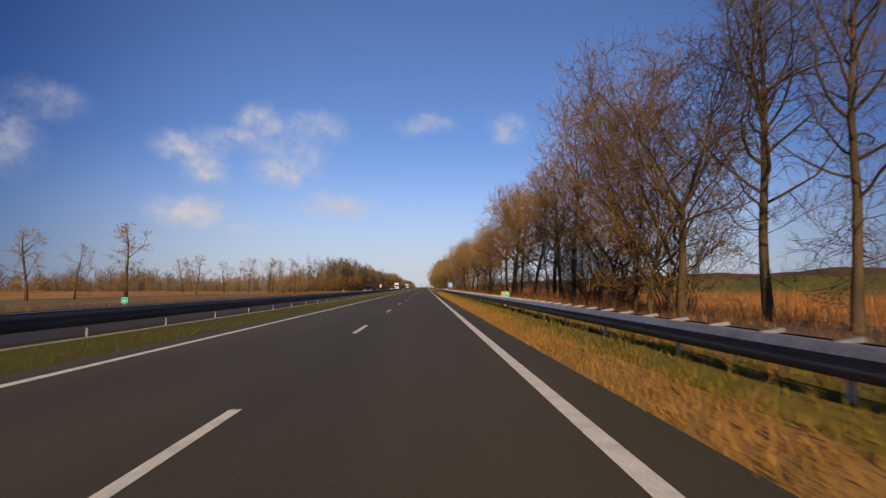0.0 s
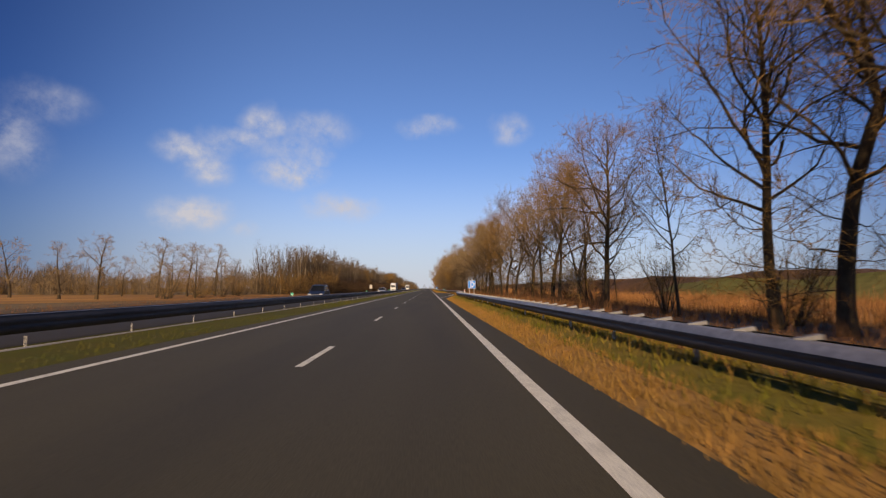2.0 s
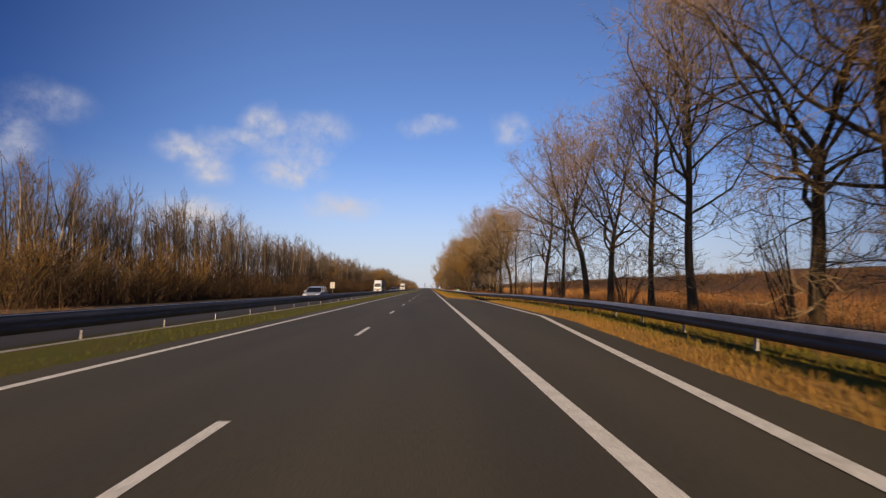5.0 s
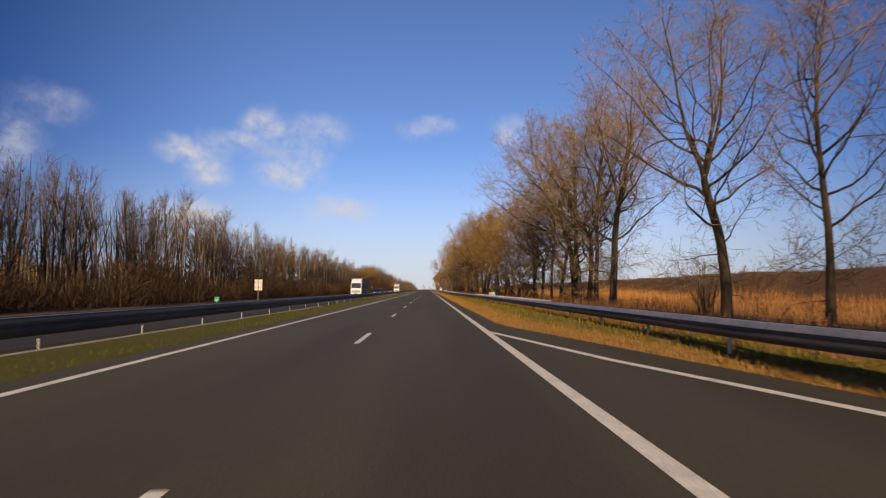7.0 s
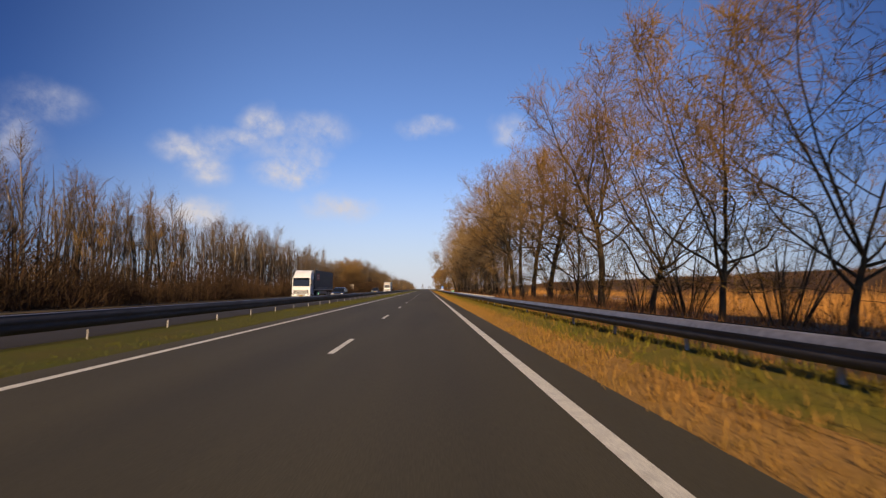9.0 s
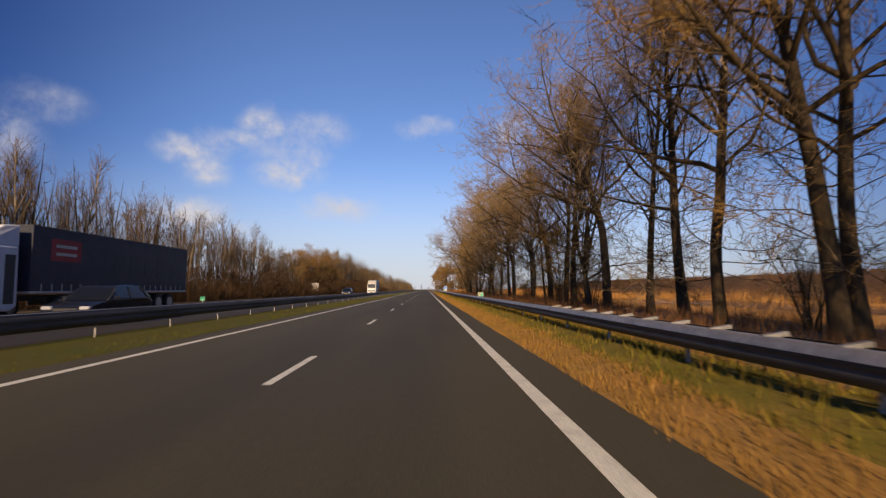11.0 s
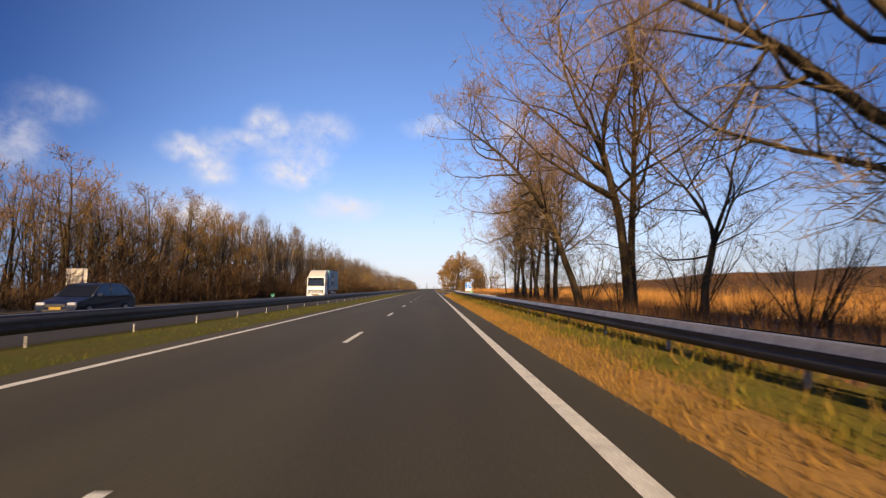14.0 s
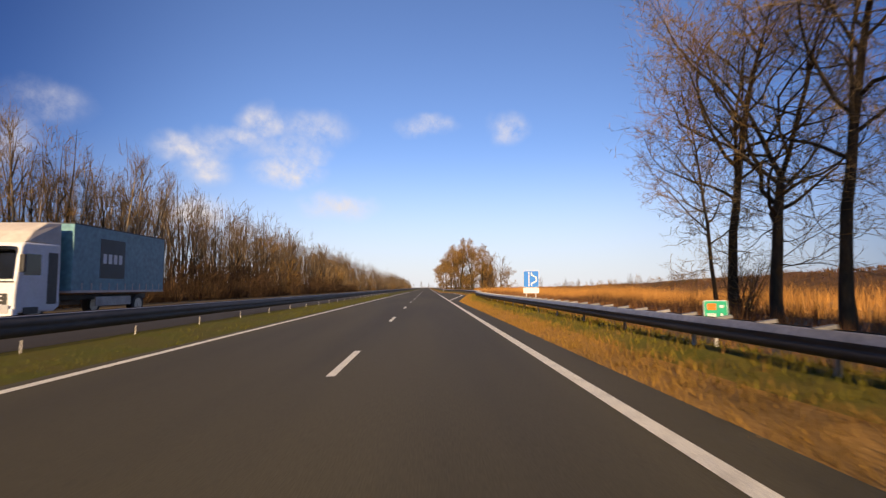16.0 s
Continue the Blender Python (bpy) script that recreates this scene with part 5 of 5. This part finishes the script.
def car(x, y, paint_mat, label, tall=0.0, long=4.3):
    ob = thing("car", label, "car", "oncoming cars", at=(x, y, 0))
    L, T = long, tall
    belt, roof = 0.9 + T * 0.4, 1.44 + T
    body = [(0.1, 0.26), (0.02, 0.34), (0.0, 0.5), (0.04, 0.64), (0.18, 0.73), (0.6, 0.82), (1.0, belt - 0.03), (1.2, belt), (L - 0.5, belt + 0.06), (L - 0.1, belt + 0.04), (L - 0.01, 0.8), (L, 0.48), (L - 0.06, 0.34), (L - 0.2, 0.26)]
    widths = [0.78, 0.82, 0.86, 0.86, 0.84, 0.84, 0.85, 0.86, 0.86, 0.82, 0.84, 0.86, 0.84, 0.78]
    part("body", prism("body", body, widths, paint_mat, bevel=0.03), ob)
    glass = [(1.05, belt - 0.02), (1.3, belt + 0.16), (1.78, roof - 0.09), (2.05, roof - 0.04), (L - 0.75, roof - 0.06), (L - 0.28, belt + 0.25), (L - 0.16, belt + 0.02)]
    half = [0.8, 0.77, 0.66, 0.64, 0.64, 0.72, 0.78]
    part("cabin", prism("cabin", glass, half, GRILLE, bevel=0.02), ob, "dark interior behind the glass")
    for name, ends, out in (("windscreen", (0, 1, 2), -0.012), ("rear_window", (4, 5, 6), 0.012)):
        v = [(sx * (half[i] - 0.06), glass[i][0] + out, glass[i][1] + 0.012) for i in ends for sx in (-1, 1)]
        part(name, mesh(name, v, [(0, 1, 3, 2), (2, 3, 5, 4)], GLASS_DARK), ob, "dark tinted glass")
    for sgn in (-1, 1):
        for ya, yb, yc, yd in ((1.36, 2.42, 2.42, 1.85), (2.52, L - 0.4, L - 0.82, 2.52)):
            v = [(sgn * 0.802, ya, belt + 0.05), (sgn * 0.802, yb, belt + 0.05), (sgn * 0.672, yc, roof - 0.1), (sgn * 0.672, yd, roof - 0.1)]
            part("side_window", mesh("side_window", v, [(0, 1, 2, 3)], GLASS_DARK), ob, "dark tinted glass")
    part("roof", prism("roof", [(1.7, roof - 0.11), (1.84, roof - 0.045), (2.2, roof), (L - 1.2, roof + 0.005), (L - 0.7, roof - 0.045), (L - 0.6, roof - 0.1)], [0.69, 0.66, 0.63, 0.63, 0.65, 0.68], paint_mat, bevel=0.02), ob)
    for sgn in (-1, 1):
        for (y0, z0, x0), (y1, z1, x1), w in (((1.06, belt - 0.02, 0.81), (1.8, roof - 0.08, 0.675), 0.04), ((2.45, belt, 0.81), (2.5, roof - 0.05, 0.665), 0.035), ((L - 0.2, belt, 0.8), (L - 0.72, roof - 0.07, 0.67), 0.06)):
            v, f = [], []
            tube(v, f, [Vector((sgn * x0, y0, z0)), Vector((sgn * x1, y1, z1))], [w, w * 0.8], 6, True)
            part("pillar", mesh("pillar", v, f, paint_mat, True), ob)
        part("headlight", box_mesh("headlight", (sgn * 0.64, 0.07, 0.63), (0.34, 0.16, 0.13), LAMP_GLASS, 0.04), ob, "clear headlight")
        part("mirror", box_mesh("mirror", (sgn * 0.95, 1.38, belt + 0.07), (0.2, 0.1, 0.13), paint_mat, 0.03), ob)
    part("grille", box_mesh("grille", (0, 0.0, 0.56), (0.8, 0.06, 0.12), GRILLE, 0.015), ob, "black grille")
    part("lower_grille", box_mesh("lower_grille", (0, 0.02, 0.35), (1.1, 0.06, 0.1), GRILLE, 0.015), ob)
    part("number_plate", box_mesh("number_plate", (0, -0.02, 0.45), (0.48, 0.012, 0.1), PLATE), ob, "plain plate")
    add_wheels(ob, 0.31, 0.2, [(sx * 0.78, wy) for sx in (-1, 1) for wy in (0.82, L - 0.85)])
    return ob


car(-12.3, 111.5, CAR_BLUE, "dark blue estate car driving in the oncoming lane", 0.25)
car(-12.0, 301.5, CAR_DARK, "black hatchback overtaking a lorry on the oncoming side", 0.0, 4.0)
car(-11.6, 184.0, CAR_SILVER, "silver car in the oncoming lane", 0.0)
car(-15.4, 384.0, CAR_BLUE, "dark blue car in the oncoming slow lane", 0.08)


def lorry(x, y, label, cargo, length, logo, height=3.85, articulated=True):
    ob = thing("lorry", label, "lorry", at=(x, y, 0))
    w = 1.22
    cab = part("cab", prism("cab", [(0.0, 0.42), (0.0, 1.05), (0.04, 1.5), (0.22, 2.75), (0.35, 2.9), (2.15, 2.95), (2.2, 0.6), (1.9, 0.42)], w, WHITE, bevel=0.07), ob, "white cab")
    part("roof_spoiler", prism("roof_spoiler", [(0.42, 2.9), (0.85, 3.35), (1.5, height - 0.12), (2.2, height - 0.05), (2.2, 2.93)], [w - 0.06, w - 0.14, w - 0.1, w - 0.06, w - 0.04], WHITE if articulated else SIGN_BACK, bevel=0.05), ob,
         "roof spoiler above the cab")
    part("windscreen", mesh("windscreen", [(-1.12, 0.02, 1.62), (1.12, 0.02, 1.62), (1.08, 0.17, 2.58), (-1.08, 0.17, 2.58)], [(0, 1, 2, 3)], GLASS_DARK), cab, "dark windscreen", at=(0, -0.03, 0))
    part("sun_visor", box_mesh("sun_visor", (0, 0.02, 2.66), (2.2, 0.34, 0.14), GLASS_DARK, 0.03), cab, "dark tinted sun visor")
    part("front_recess", box_mesh("front_recess", (0, -0.005, 0.86), (2.0, 0.05, 0.5), GRILLE, 0.03), cab, "dark grille opening")
    part("panel_seam", box_mesh("panel_seam", (0, 0.0, 1.52), (2.3, 0.06, 0.03), GRILLE), cab, "dark seam below the windscreen")
    for k in range(3):
        part("grille_slat", box_mesh("grille_slat", (0, -0.035, 0.72 + 0.15 * k), (1.7, 0.05, 0.05), WHITE, 0.01), cab, "white grille slat")
    part("bumper", box_mesh("bumper", (0, 0.06, 0.42), (2.46, 0.3, 0.36), WHITE, 0.06), cab)
    part("lower_grille", box_mesh("lower_grille", (0, -0.1, 0.44), (1.1, 0.05, 0.14), GRILLE, 0.01), cab)
    part("number_plate", box_mesh("number_plate", (0, -0.13, 0.33), (0.52, 0.012, 0.11), PLATE), cab, "plain plate")
    for sgn in (-1, 1):
        part("headlight", box_mesh("headlight", (sgn * 0.98, -0.085, 0.58), (0.3, 0.07, 0.3), LAMP_GLASS, 0.03), cab, "clear headlight")
        part("mirror", box_mesh("mirror", (sgn * 1.38, 0.1, 2.15), (0.16, 0.16, 0.62), GRILLE, 0.04), cab, "dark mirror housing")
        part("side_window", mesh("side_window", [(sgn * 1.225, 0.35, 1.75), (sgn * 1.225, 1.15, 1.75), (sgn * 1.225, 1.15, 2.5), (sgn * 1.225, 0.42, 2.5)], [(0, 1, 2, 3)], GLASS_DARK), cab, "dark side window")
        part("side_fairing", box_mesh("side_fairing", (sgn * 1.215, 1.75, 1.65), (0.03, 0.5, 1.9), GRILLE, 0.01), cab, "dark panel behind the door")
        part("step", box_mesh("step", (sgn * 1.18, 0.75, 0.5), (0.12, 0.7, 0.24), GRILLE, 0.02), cab)
    y0 = 2.75
    part("chassis", box_mesh("chassis", (0, length / 2 + 1.0, 0.9), (0.9, length - 2.4, 0.24), GRILLE, 0.02), ob, "dark chassis")
    load = part("cargo_box", box_mesh("cargo_box", (0, (length + y0) / 2, (1.15 + height) / 2), (2.52, length - y0, height - 1.15), cargo, 0.03), ob)
    part("top_rail", box_mesh("top_rail", (0, (length + y0) / 2, height + 0.012), (2.55, length - y0, 0.05), GRILLE, 0.012), load)
    part("floor_rail", box_mesh("floor_rail", (0, (length + y0) / 2, 1.14), (2.56, length - y0, 0.1), SIGN_BACK, 0.012), load, "pale lower rail")
    k = y0 + 0.6
    strap = box_mesh("strap", (0, 0, 1.34), (2.545, 0.05, 0.3), SIGN_BACK)
    while k < length - 0.3:
        part("strap", strap, load, at=(0, k, 0))
        k += 0.6
    if logo == "red":
        part("logo_panel", box_mesh("logo_panel", (0, y0 + 2.0, 2.95), (2.535, 1.9, 0.95), RED), load, "plain red panel")
        for q in range(2):
            part("print_bar", box_mesh("print_bar", (0, y0 + 2.0, 2.78 + 0.34 * q), (2.545, 1.3, 0.13), SIGN_BACK), load, "pale printed bar")
        for q in range(4):
            part("print_bar", box_mesh("print_bar", (0, y0 + 6.0 + 1.4 * q, 2.5), (2.535, 0.9, 1.0), DARK_PRINT), load, "dark printed shape")
    else:
        part("logo_panel", box_mesh("logo_panel", (0, y0 + 2.6, 2.55), (2.535, 1.8, 1.7), DARK_PRINT), load, "dark teal panel")
        for q in range(4):
            part("print_bar", box_mesh("print_bar", (0, y0 + 2.02 + 0.38 * q, 2.55), (2.545, 0.24, 0.42), WHITE), load, "white printed bar")
    axles = [0.95, 4.6] if articulated else [0.95]
    axles += [length - 4.6, length - 3.3, length - 2.0] if articulated else [length - 2.2]
    add_wheels(ob, 0.5, 0.3, [(sx * 1.05, wy) for sx in (-1, 1) for wy in axles])
    for sgn in (-1, 1):
        part("side_guard", box_mesh("side_guard", (sgn * 1.18, (length + y0) / 2 - 0.6, 0.72), (0.04, max(1.5, length - y0 - 7.5 if articulated else 2.6), 0.4), ZINC, 0.01), ob)
    return ob


lorry(-16.9, 302.0, "articulated lorry with a white cab and dark curtain-sided trailer", NAVY, 16.2, "red", 3.85)
lorry(-15.7, 433.0, "white-cabbed box lorry with a teal curtain side", TEAL, 9.8, "teal", 3.85, False)


# ---- farm buildings beyond the fields ----
def farmhouse(x, y, w, d, h, rz, label):
    ob = thing("farmhouse", label, "house", "distant farm buildings", at=(x, y, -0.1), rz=rz)
    part("walls", box_mesh("walls", (0, 0, h / 2), (w, d, h), BRICKWORK), ob)
    v = [(-w / 2 - 0.4, -d / 2 - 0.4, h), (w / 2 + 0.4, -d / 2 - 0.4, h), (w / 2 + 0.4, d / 2 + 0.4, h), (-w / 2 - 0.4, d / 2 + 0.4, h), (-w / 2 - 0.4, 0, h * 2), (w / 2 + 0.4, 0, h * 2)]
    roof = part("roof", mesh("roof", v, [(0, 1, 5, 4), (2, 3, 4, 5), (3, 0, 4), (1, 2, 5), (3, 2, 1, 0)], ROOF), ob, "steep tiled roof")
    part("chimney", box_mesh("chimney", (w * 0.3, 0, h * 2), (0.7, 0.7, 1.6), BRICKWORK), roof)
    for k in range(4):
        win = part("window", box_mesh("window", (-w * 0.36 + k * w * 0.24, -d / 2 - 0.02, h * 0.55), (0.9, 0.06, 1.2), WHITE), ob, "white-framed window")
        part("pane", box_mesh("pane", (-w * 0.36 + k * w * 0.24, -d / 2 - 0.06, h * 0.55), (0.7, 0.04, 1.0), GLASS_DARK), win)


farmhouse(-150, 262, 10, 7, 2.6, 20, "brick farmhouse with a steep dark roof among trees")
farmhouse(330, 700, 18, 10, 3.5, -15, "distant brick farmhouse on the horizon")
farmhouse(250, 860, 22, 10, 3.2, 10, "distant low brick barn on the horizon")
